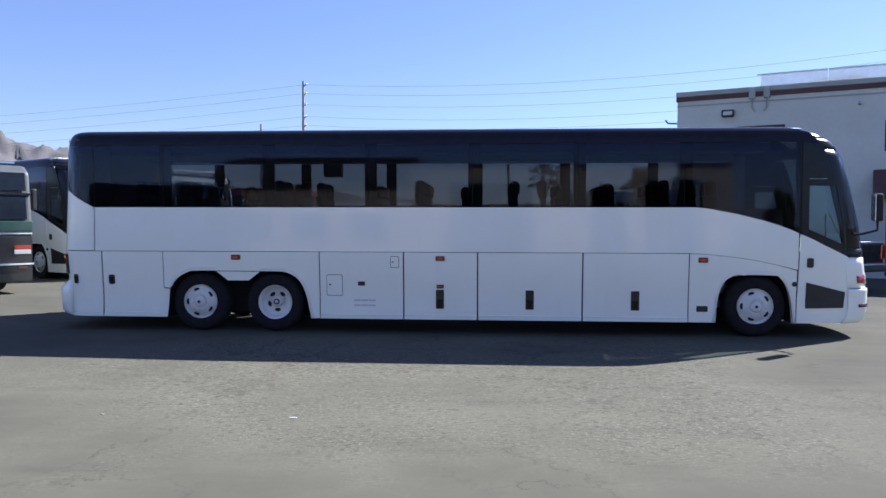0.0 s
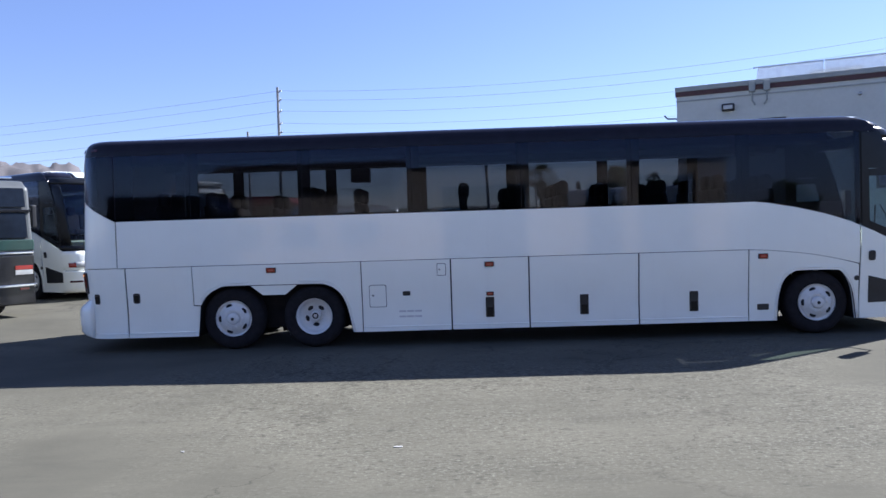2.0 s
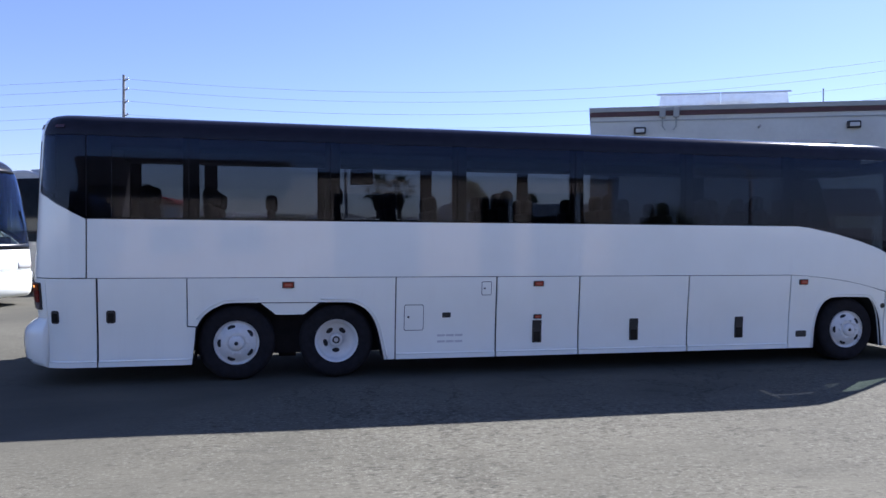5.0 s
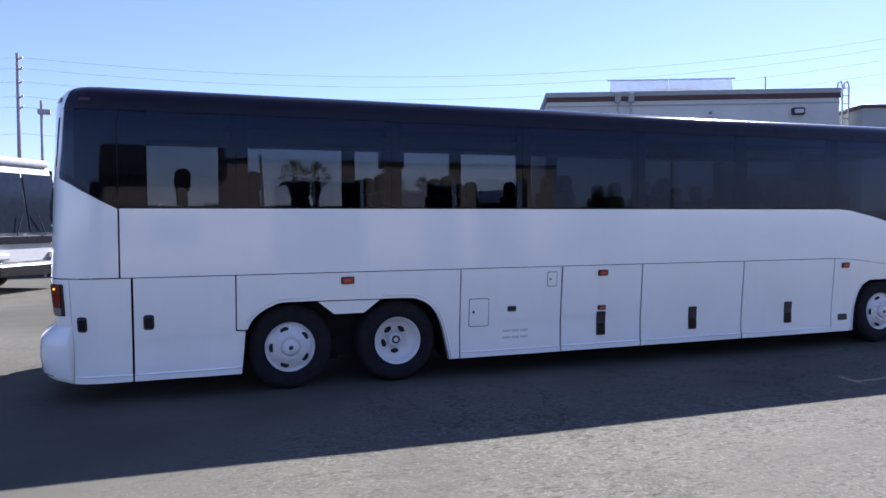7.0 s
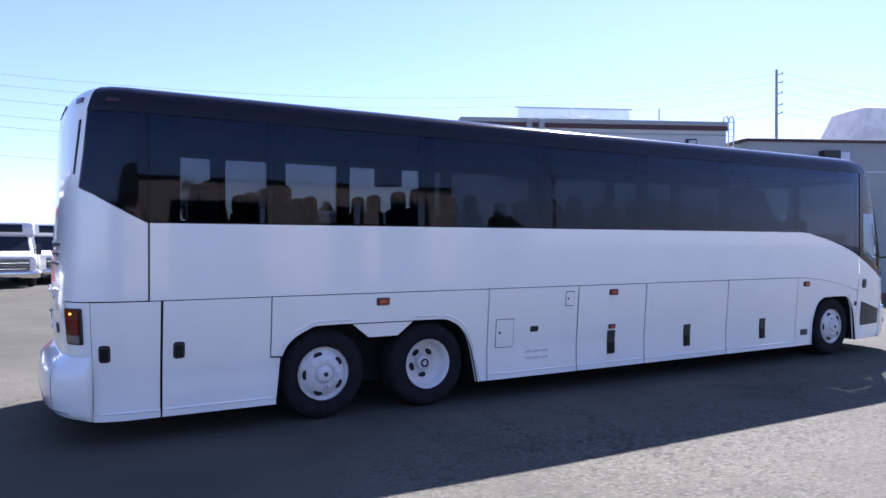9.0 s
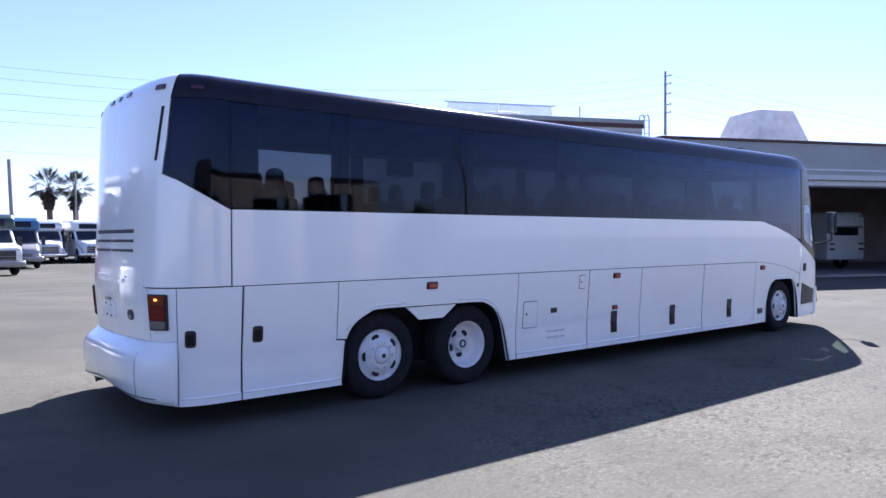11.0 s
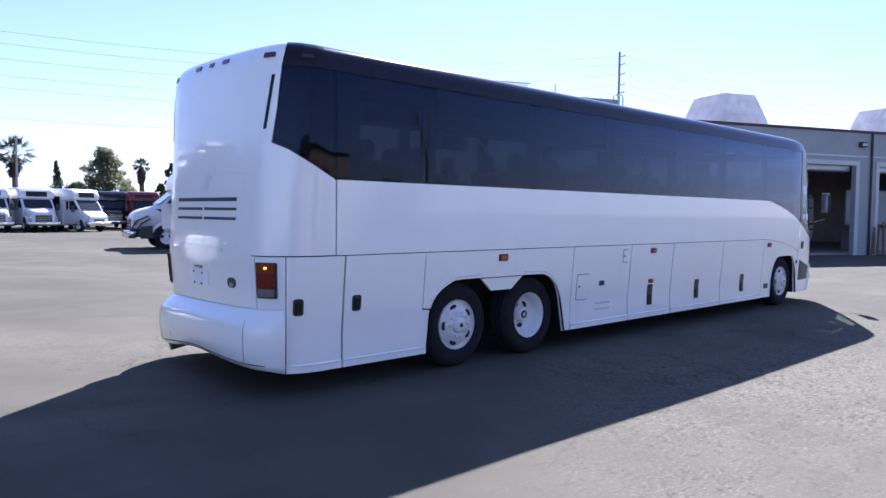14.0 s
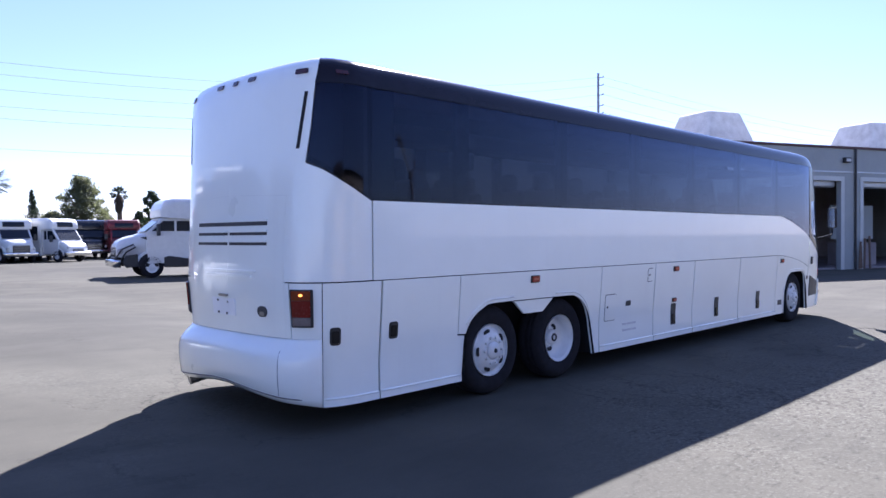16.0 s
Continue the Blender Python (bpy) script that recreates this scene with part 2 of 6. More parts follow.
DARKROOM = simple("unlit_interior", (0.27, 0.235, 0.23), 0.9, var=0.3, scale=1.0)
GALV = simple("galvanised_sheet", (0.50, 0.53, 0.57), 0.4, 0.6, 0.18, 2.0)
CABLE = simple("weathered_cable", (0.34, 0.36, 0.42), 0.7)
WOODPOLE = simple("grey_pole_steel", (0.30, 0.30, 0.30), 0.6, 0.3, 0.25)
ASPHALT = asphalt()


# ---- mesh tools ----
def link(name, bm, mat, parent=None, label="", smooth=False):
    me = bpy.data.meshes.new(name)
    bm.normal_update()
    bm.to_mesh(me)
    bm.free()
    for m in mat if isinstance(mat, (list, tuple)) else [mat]:
        me.materials.append(m)
    if smooth:
        me.shade_smooth()
    ob = new(name, me)
    if parent:
        ob.parent = parent
    if label:
        ob["label"] = label
    return ob


part = link


def empty(name, m=None):
    ob = new(name)
    ob.empty_display_size = 0.3
    if m is not None:
        ob.matrix_world = m
    return ob


def box(x0, x1, y0, y1, z0, z1, bevel=0.0, seg=2, bm=None):
    own = bm is None
    b = bmesh.new()
    bmesh.ops.create_cube(b, size=1.0)
    bmesh.ops.scale(b, vec=(x1 - x0, y1 - y0, z1 - z0), verts=b.verts)
    bmesh.ops.translate(b, vec=((x0 + x1) / 2, (y0 + y1) / 2, (z0 + z1) / 2), verts=b.verts)
    if bevel:
        bmesh.ops.bevel(b, geom=b.edges[:], offset=bevel, segments=seg, affect="EDGES", profile=0.5)
    if own:
        return b
    join(bm, b)
    return bm


def join(bm, other):
    me = bpy.data.meshes.new("tmp")
    other.to_mesh(me)
    other.free()
    bm.from_mesh(me)
    bpy.data.meshes.remove(me)


def prism(profile, y0, y1, bevel=0.0, seg=2, side_in=0.0):
    """A closed (x, z) outline drawn across the width y0..y1; side_in leans the flanks in above the outline's middle."""
    b = bmesh.new()
    lo = [b.verts.new((x, y0, z)) for x, z in profile]
    hi = [b.verts.new((x, y1, z)) for x, z in profile]
    n = len(profile)
    b.faces.new(lo)
    b.faces.new(hi[::-1])
    for i in range(n):
        b.faces.new((lo[(i + 1) % n], lo[i], hi[i], hi[(i + 1) % n]))
    if side_in:
        zs = [z for _, z in profile]
        zm, zt = (min(zs) + max(zs)) / 2, max(zs)
        for v in b.verts:
            k = max(0, (v.co.z - zm) / (zt - zm))
            v.co.y += side_in * k * (1 if v.co.y < (y0 + y1) / 2 else -1)
    bmesh.ops.recalc_face_normals(b, faces=b.faces[:])
    if bevel:
        bmesh.ops.bevel(b, geom=b.edges[:], offset=bevel, segments=seg, affect="EDGES", profile=0.5)
    return b


def lathe(profile, n=40, axis="y", centre=(0, 0, 0)):
    """Turns (radius, along) pairs round an axis."""
    b = bmesh.new()
    rings = []
    for r, a in profile:
        ring = []
        for i in range(n):
            w = 2 * math.pi * i / n
            c, s = r * math.cos(w), r * math.sin(w)
            p = (c, a, s) if axis == "y" else (c, s, a) if axis == "z" else (a, c, s)
            ring.append(b.verts.new(Vector(p) + Vector(centre)))
        rings.append(ring)
    for r0, r1 in zip(rings, rings[1:]):
        for i in range(n):
            j = (i + 1) % n
            b.faces.new((r0[i], r0[j], r1[j], r1[i]))
    bmesh.ops.remove_doubles(b, verts=b.verts[:], dist=0.0005)
    bmesh.ops.recalc_face_normals(b, faces=b.faces[:])
    return b


def tube(points, r, n=8):
    """A round bar along points."""
    b = bmesh.new()
    rings = []
    pts = [Vector(p) for p in points]
    for i, p in enumerate(pts):
        d = (pts[min(i + 1, len(pts) - 1)] - pts[max(i - 1, 0)]).normalized()
        s = d.cross(Vector((0.31, 0.17, 0.93))).normalized()
        t = d.cross(s)
        rr = r[i] if isinstance(r, (list, tuple)) else r
        rings.append([b.verts.new(p + (s * math.cos(2 * math.pi * k / n) + t * math.sin(2 * math.pi * k / n)) * rr) for k in range(n)])
    for r0, r1 in zip(rings, rings[1:]):
        for k in range(n):
            b.faces.new((r0[k], r0[(k + 1) % n], r1[(k + 1) % n], r1[k]))
    b.faces.new(rings[0])
    b.faces.new(rings[-1][::-1])
    bmesh.ops.recalc_face_normals(b, faces=b.faces[:])
    return b


def interp(x, pts):
    if x <= pts[0][0]:
        return pts[0][1]
    for (a, va), (c, vc) in zip(pts, pts[1:]):
        if x <= c:
            return va + (vc - va) * (x - a) / (c - a)
    return pts[-1][1]


def spline(pts, n=8):
    out = []
    P = [Vector(p) for p in pts]
    P = [2 * P[0] - P[1]] + P + [2 * P[-1] - P[-2]]
    for i in range(1, len(P) - 2):
        for k in range(n):
            t = k / n
            out.append(0.5 * (2 * P[i] + (P[i + 1] - P[i - 1]) * t + (2 * P[i - 1] - 5 * P[i] + 4 * P[i + 1] - P[i + 2]) * t * t
                              + (3 * P[i] - P[i - 1] - 3 * P[i + 1] + P[i + 2]) * t ** 3))
    return out + [P[-2]]


# ---- ground ----
def soft(v):
    return math.log1p(math.exp(min(30, v))) if v < 30 else v


def ground_z(x, y):
    """The yard is level round the coach and rises a little towards the far rows."""
    ease = lambda v: (lambda k: k * k * (3 - 2 * k))(min(1, max(0, v)))
    swell = 0.28 * ease(((-x - 2.2) * 0.6 + y * 0.8 - 1.2) / 4) * ease((1 - x) / 4) * (1 - ease((y - 14) / 8))
    crown = 0.028 * math.exp(-((y - 1.3) / 2.2) ** 2) * ease((x + 6) / 3) * ease((13 - x) / 3)
    dip = 0.024 * math.exp(-((y + 2.8) / 1.7) ** 2) * ease((x + 3) / 3) * ease((9 - x) / 3)
    return 0.006 * min(70, soft((y - 12) / 2) * 2) + swell + crown - dip


def build_ground():
    def axis(lo, hi):
        v = [-3000, -1200, -500, -250, -150, -100] + [lo + i * 1.0 for i in range(int(hi - lo) + 1)] + [100, 150, 250, 500, 1200, 3000]
        return sorted(set(v))
    xs, ys = axis(-60, 60), axis(-40, 70)
    b = bmesh.new()
    grid = [[b.verts.new((x, y, ground_z(x, y))) for y in ys] for x in xs]
    for i in range(len(xs) - 1):
        for j in range(len(ys) - 1):
            b.faces.new((grid[i][j], grid[i + 1][j], grid[i + 1][j + 1], grid[i][j + 1]))
    return tagged(link("ground", b, ASPHALT, smooth=True), "sun-bleached cracked grey asphalt yard", "ground", kind="structure")


build_ground()


# ---- the coach ----
SLOT = simple("dark_slot", (0.05, 0.052, 0.06), 0.6, var=0.2)
PLATE = simple("white_plate", (0.86, 0.87, 0.88), 0.3, var=0.06)
JOINT = simple("grey_joint", (0.16, 0.16, 0.17), 0.8, var=0.3)
BULB = simple("amber_bulb", (0.9, 0.35, 0.05), 0.3)
BULB.node_tree.nodes["Principled BSDF"].inputs["Emission Color"].default_value = (1.0, 0.33, 0.04, 1)
BULB.node_tree.nodes["Principled BSDF"].inputs["Emission Strength"].default_value = 0.9
REAR = spline([(-3.3, 0), (-3.42, 0.02), (-3.53, 0.052), (-3.63, 0.105), (-3.73, 0.185), (-3.805, 0.31), (-3.86, 0.55), (-3.888, 0.9), (-3.895, 1.295)], 10)
REAR_S = [0.0]
for a_, b_ in zip(REAR, REAR[1:]):
    REAR_S.append(REAR_S[-1] + (b_ - a_).length)
U_MID = -3.3 - REAR_S[-1]
NOSE = [(8.3, 0), (8.7, 0.006), (9.0, 0.022), (9.3, 0.05), (9.5, 0.085), (9.66, 0.135), (9.80, 0.215), (9.90, 0.35), (9.96, 0.56), (10.0, 0.8), (10.025, 1.05), (10.03, 1.295)]
LEAN = [(0.2, 0.16), (0.34, 0.03), (0.5, 0.0), (0.75, 0.0), (1.08, 0.05), (1.37, 0.11), (1.84, 0.18), (2.51, 0.34), (2.96, 0.48), (3.21, 0.64), (3.38, 0.86), (3.45, 1.06)]
ROOF_IN = [(3.17, 0), (3.26, 0.008), (3.335, 0.03), (3.385, 0.06), (3.425, 0.11), (3.45, 0.18), (3.465, 0.28), (3.47, 0.35)]
WIDE = 2.59


def u_at(x=None, y=None):
    """The girth coordinate of the rear corner at a given x or y."""
    for p, s in zip(REAR, REAR_S):
        if (x is not None and p[0] <= x) or (y is not None and p[1] >= y):
            return -3.3 - s
    return U_MID


def skin(u, z, d=0.0):
    """A point of the coach's skin: u runs along the side and round the rear corner, z up, d inwards."""
    t = d + 0.06 * min(1, max(0, (1.38 - z) / 0.75)) + interp(z, ROOF_IN)
    if u < -3.3:
        s = min(-3.3 - u, REAR_S[-1])
        i = max(k for k in range(len(REAR) - 1) if REAR_S[k] <= s)
        k = (s - REAR_S[i]) / (REAR_S[i + 1] - REAR_S[i])
        p = REAR[i].lerp(REAR[i + 1], k)
        d0 = (REAR[i + 1] - REAR[i]).normalized()
        n = Vector((-d0[1], d0[0])) * -1
        if n[1] < 0 and n[0] < 0:
            n = -n
        lean = 0.05 * max(0, z - 1.35) * abs(n[0])
        return Vector((p[0] + n[0] * t + lean, p[1] + n[1] * t, z))
    w = min(1, max(0, (u - 7.6) / 2.2))
    x0 = u + interp(z, LEAN) * w * w * (3 - 2 * w)
    y, y2 = interp(x0, NOSE), interp(x0 + 0.02, NOSE)
    n = Vector((-(y2 - y) / 0.02, 1)).normalized()
    return Vector((u + n[0] * t, y + n[1] * t, z))


ZCUT = [0.34, 0.5, 0.63, 0.7, 0.9, 1.1, 1.38, 1.6, 1.84, 2.1, 2.3, 2.5, 2.7, 2.96, 3.17, 3.25, 3.32, 3.37, 3.41, 3.435, 3.452]


def cut_polygon(poly, ucuts, zcuts):
    b = bmesh.new()
    b.faces.new([b.verts.new((u, 0, z)) for u, z in poly])
    b.normal_update()
    bmesh.ops.triangulate(b, faces=b.faces[:])
    for vals, no in ((ucuts, (1, 0, 0)), (zcuts, (0, 0, 1))):
        for v in vals:
            co = tuple(v * c for c in no)
            bmesh.ops.bisect_plane(b, geom=b.verts[:] + b.edges[:] + b.faces[:], dist=1e-5, plane_co=co, plane_no=no)
    b.normal_update()
    return b


def panel(name, poly, mat, parent, thick=0.025, depth=0.0, far=False, label="", fine=False):
    """A body panel: a (u, z) outline laid on the coach's skin, with thickness. far: on the other flank."""
    us, zs = [p[0] for p in poly], [p[1] for p in poly]
    lo, hi = min(us), max(us)
    uc = [v for v in [-3.3 - 0.05 * k for k in range(0, 40)] + [-3.3 + 0.1 * k for k in range(0, 2)] + [7.6 + 0.1 * k for k in range(0, 24)] if lo < v < hi]
    if fine:
        uc += [lo + (hi - lo) * k / 12 for k in range(1, 12)]
    b = cut_polygon(poly, uc, [v for v in ZCUT if min(zs) < v < max(zs)])
    verts, faces, smooth = [], [], []

    def put(v, d):
        p = skin(v.co.x, v.co.z, d)
        return (p.x, WIDE - p.y if far else p.y, p.z)
    idx = {v: i for i, v in enumerate(b.verts)}
    n = len(idx)
    verts += [put(v, depth) for v in b.verts] + [put(v, depth + thick) for v in b.verts]
    for f in b.faces:
        ring = [idx[v] for v in f.verts]
        if (f.normal.y > 0) != far:
            ring.reverse()
        faces.append(ring)
        faces.append([i + n for i in ring[::-1]])
        smooth += [True, True]
    for e in b.edges:
        if len(e.link_faces) == 1:
            k = len(verts)
            i, j = idx[e.verts[0]], idx[e.verts[1]]
            verts += [verts[i], verts[j], verts[j + n], verts[i + n]]
            faces.append([k, k + 1, k + 2, k + 3])
            smooth.append(False)
    b.free()
    me = bpy.data.meshes.new(name)
    me.from_pydata(verts, [], faces)
    me.polygons.foreach_set("use_smooth", smooth)
    me.update()
    me.materials.append(mat)
    ob = new(name, me)
    ob.parent = parent
    if label:
        ob["label"] = label
    return ob


def rbox(u0, z0, u1, z1, r, n=4):
    pts = []
    for cx, cz, a0 in ((u1 - r, z0 + r, -90), (u1 - r, z1 - r, 0), (u0 + r, z1 - r, 90), (u0 + r, z0 + r, 180)):
        for k in range(n + 1):
            a = radians(a0 + 90 * k / n)
            pts.append((cx + r * math.cos(a), cz + r * math.sin(a)))
    return pts


ARCH_R = [(-1.85, 0.26), (-1.82, 0.55), (-1.80, 0.74), (-1.74, 0.87), (-1.63, 0.97), (-1.51, 1.03), (-1.41, 1.06), (-1.02, 1.065)]
ARCH_D = [(-0.22, 1.06), (0.14, 1.055), (0.25, 1.03), (0.36, 0.975), (0.46, 0.87), (0.54, 0.7), (0.60, 0.45), (0.64, 0.26)]
ARCH_F = [(7.35, 0.26), (7.37, 0.55), (7.42, 0.8), (7.50, 0.95), (7.60, 1.02), (7.72, 1.045), (8.25, 1.04), (8.36, 1.0), (8.45, 0.87), (8.52, 0.66), (8.565, 0.26)]
BAND = [(7.0, 2.14), (7.2, 2.12), (7.43, 2.075), (7.65, 2.035), (7.87, 1.98), (8.1, 1.92), (8.32, 1.85), (8.5, 1.785), (8.64, 1.72)]
BAND2 = [(8.66, 1.71), (8.85, 1.63), (9.03, 1.54), (9.22, 1.45), (9.43, 1.35)]
LINE = [(6.91, 1.39), (7.15, 1.38), (7.44, 1.352), (7.7, 1.322), (7.97, 1.28), (8.3, 1.21), (8.62, 1.13)]
ARCH_R, ARCH_D, ARCH_F = ([(p[0], p[1]) for p in spline(a_, 3)] for a_ in (ARCH_R, ARCH_D, ARCH_F))
BOT, TOP, SILL = 0.262, 1.388, 2.14
JOINTS = [-3.12, -1.9, -0.1, 1.64, 3.37, 5.1, 6.81, 8.66]
U_LAMP, U_GLASS = u_at(y=0.33), u_at(x=-3.70) - 0.085


def wheel(parent, x, y, dual, far=False):
    """A white steel disc wheel with its tyre; dual ones are deeply dished with the hub standing in the dish."""
    s = -1 if far else 1
    hub_c = (x, 0, 0.525)

    def turn(profile, n=48):
        return lathe([(r, y + s * a) for r, a in profile], n, "y", hub_c)
    tyre = part("wheel", turn([(0.29, 0.02), (0.33, 0.0), (0.42, -0.012), (0.456, 0.0), (0.484, 0.03), (0.497, 0.06), (0.497, 0.085), (0.490, 0.09), (0.490, 0.1), (0.497, 0.105),
                               (0.497, 0.15), (0.490, 0.155), (0.490, 0.165), (0.497, 0.17), (0.497, 0.25), (0.484, 0.28), (0.445, 0.3), (0.29, 0.29)]), RUBBER, parent, "black rubber tyre", True)
    if dual:
        part("rim", turn([(0.292, 0.0), (0.292, 0.012), (0.272, 0.018), (0.262, 0.03), (0.256, 0.12), (0.236, 0.150), (0.19, 0.158), (0.06, 0.16), (0.06, 0.2), (0.29, 0.21)]), WHEELW, tyre, "deeply dished white steel rim", True)
        part("hub", turn([(0.088, 0.165), (0.084, 0.105), (0.07, 0.09), (0.05, 0.088), (0.0, 0.088)], 24), WHEELW, tyre, "white axle hub", True)
        part("hub_cap", turn([(0.052, 0.09), (0.05, 0.076), (0.034, 0.072), (0.03, 0.084)], 20), PLASTIC, tyre, "dark hub ring", True)
        ring, off, holes = 0.112, 0.16, 0.148
    else:
        part("rim", turn([(0.292, 0.0), (0.292, 0.02), (0.27, 0.035), (0.255, 0.05), (0.24, 0.02), (0.17, -0.02), (0.13, -0.03), (0.1, -0.03), (0.1, 0.05), (0.29, 0.06)]), WHEELW, tyre, "white domed steel rim", True)
        part("hub", turn([(0.1, -0.03), (0.095, -0.055), (0.06, -0.07), (0.03, -0.072), (0.0, -0.072)], 24), WHEELW, tyre, "white hub cover", True)
        part("hub_cap", turn([(0.026, -0.07), (0.024, -0.08), (0.0, -0.081)], 16), PLASTIC, tyre, "dark hub centre", True)
        ring, off, holes = 0.145, -0.028, 0.215
    nut = None
    for k in range(10):
        a = 2 * math.pi * k / 10
        c = (x + ring * math.cos(a), 0, 0.525 + ring * math.sin(a))
        part("wheel_nut", lathe([(0.016, y + s * off), (0.016, y + s * (off - 0.025)), (0.0, y + s * (off - 0.027))], 6, "y", c), WHEELW, tyre)
    for turned in ((54, 126, 198, 270) if dual else (36, 108, 180, 252, 324)):
        a = radians(turned)
        c = Vector((x + holes * math.cos(a), 0, 0.525 + holes * math.sin(a)))
        b = lathe([(0.040, 0.004), (0.042, -0.002), (0.036, -0.004), (0.0, -0.004)], 14, "y")
        bmesh.ops.scale(b, vec=(0.75, 1, 1.25), verts=b.verts)
        yy = y + s * (0.16 if dual else interp(holes, [(0.17, -0.02), (0.24, 0.02)]))
        b.transform(Matrix.Translation((c.x, yy - s * 0.004, c.z)) @ Matrix.Rotation(-a, 4, "Y") @ Matrix.Scale(s, 4, (0, 1, 0)))
        bmesh.ops.recalc_face_normals(b, faces=b.faces[:])
        part("hand_hole", b, GAP, tyre, "dark hand hole")
    return tyre


def flared(line, d):
    """The arch line moved outwards by d, on the white panel round it."""
    out = []
    for k, (u, z) in enumerate(line):
        a, b = line[max(0, k - 1)], line[min(len(line) - 1, k + 1)]
        du, dz = b[0] - a[0], b[1] - a[1]
        n = math.hypot(du, dz)
        out.append((u - dz / n * d, z + du / n * d))
    return out


def coach_flank(c, far):
    """The panels, glass, lamps and handles of one flank."""
    P = lambda n, poly, m, **k: panel(n, poly, m, c, far=far, **k)
    g = 0.006
    P("corner_panel", [(-3.645 + 0.004, BOT), (-3.00 - 0.013, BOT), (-3.00 - 0.013, TOP), (-3.645 + 0.004, TOP)], WHITE)
    P("engine_side_door", [(-3.00 + 0.011, BOT), (-1.865, BOT), (-1.835, 0.55), (-1.82, 0.745), (-1.92 - 0.008, 0.755), (-1.92 - 0.008, TOP), (-3.00 + 0.011, TOP)], WHITE)
    P("wheel_arch_panel", [(-1.92 + g, 0.77), (-1.80, 0.76)] + [p for p in ARCH_R if p[1] > 0.8] + ARCH_D + [(0.785, BOT), (0.785, TOP), (-1.92 + g, TOP)], WHITE, label="white panel over the rear axles")
    for a, z in ((-3.645 + 0.004, -3.01), (-2.992, -1.865)):
        P("sill_rail", [(a, BOT + 0.001), (z, BOT + 0.001), (z, 0.335), (a, 0.335)], WHITE, depth=-0.010, thick=0.012)
    for a, z in ((-3.62, -3.015), (-2.985, -1.87), (0.81, 2.205), (2.235, 3.445), (3.475, 5.175), (5.205, 6.895)):
        lip = [skin(a + (z - a) * k / 8, 0.333, -0.004) for k in range(9)]
        part("sill_lip", tube([(p.x, WIDE - p.y if far else p.y, p.z) for p in lip], 0.012, 8), WHITE, c, "", True)
    P("arch_infill", [(-0.995, 1.052), (-0.8, 0.897), (-0.44, 0.897), (-0.245, 1.048)], WHITE, depth=0.012)
    for name, line in (("arch_flare", [p for p in ARCH_R if p[1] > 0.8]), ("arch_flare", ARCH_D), ("arch_flare", ARCH_F)):
        out = [skin(u, z, 0.004) for u, z in flared(line, 0.045)]
        part(name, tube([(p.x, WIDE - p.y if far else p.y, p.z) for p in out], 0.013, 8), WHITE, c, "", True)
    cuts = [0.79, 2.22, 3.46, 5.19, 6.91]
    for a, z in zip(cuts, cuts[1:]):
        g = 0.0115
        P("baggage_door", [(a + g, 0.331), (z - g, 0.331), (z - g, TOP), (a + g, TOP)], WHITE)
        P("sill_rail", [(a + g, BOT), (z - g, BOT), (z - g, 0.330), (a + g, 0.330)], WHITE, depth=-0.010, thick=0.036)
    g = 0.006
    P("front_arch_panel", [(6.91 + g, BOT)] + ARCH_F + [(8.62, BOT), (8.62, 1.12)] + [(u, z - 0.002) for u, z in LINE[::-1][1:-1]] + [(6.91 + g, TOP)], WHITE, label="white panel over the front wheel")
    P("upper_panel", [(-3.12 + 0.009, 1.397), (6.90, 1.397)] + [(u, z + 0.004) for u, z in LINE[1:]] + [(8.63, 1.14)] + [(8.63, 1.716)] + BAND[::-1] + [(-3.12 + 0.009, SILL)], WHITE, label="long white upper side panel")
    door = [(8.633, BOT), (9.44, BOT), (9.47, 0.5), (9.475, 0.8), (9.47, 1.1), (9.45, 1.33)] + BAND2[::-1]
    P("entry_door" if not far else "driver_panel", door, WHITE)
    # rear corner post with its lamp cluster
    P("lamp_post_panel", [(-3.645 - 0.004, 0.883), (-3.645 - 0.004, TOP), (U_LAMP + g, TOP), (U_LAMP + g, 0.883)][::-1], WHITE)
    lamp = P("tail_lamp", rbox(U_LAMP + 0.02, 0.992, u_at(x=-3.69), 1.335, 0.012), PLASTIC, depth=-0.016, thick=0.05, label="red and amber tail lamp cluster")
    ua, ub = U_LAMP + 0.042, u_at(x=-3.69) - 0.024
    for nm, z0, z1, m in (("amber_lens", 1.239, 1.322, AMBER), ("red_lens", 1.086, 1.235, TAILRED), ("clear_lens", 1.008, 1.082, DULLLENS)):
        q = P(nm, rbox(ua, z0, ub, z1, 0.008), m, depth=-0.03, thick=0.018)
        q.parent = lamp
    if not far:
        q = P("lit_bulb", rbox(ua + 0.075, 1.274, ua + 0.108, 1.296, 0.010), BULB, depth=-0.034, thick=0.006, label="small glowing amber bulb")
        q.parent = lamp
    # black glass band
    P("quarter_glass", [(-3.12 - g, SILL + g), (-3.12 - g, 3.185), (u_at(x=-3.695) + 0.015, 3.185), (U_GLASS + 0.055, 2.8), (U_GLASS + 0.012, 2.49), (-3.66, 2.43)], DARKGLASS, thick=0.006, depth=0.004)
    P("quarter_trim", [(-3.12 - g, SILL), (-3.12 - g, SILL + 0.035), (-3.62, 2.455), (U_GLASS + 0.03, 2.54), (U_GLASS, 2.475), (-3.66, 2.415)], BLACK, thick=0.02, depth=0.012)
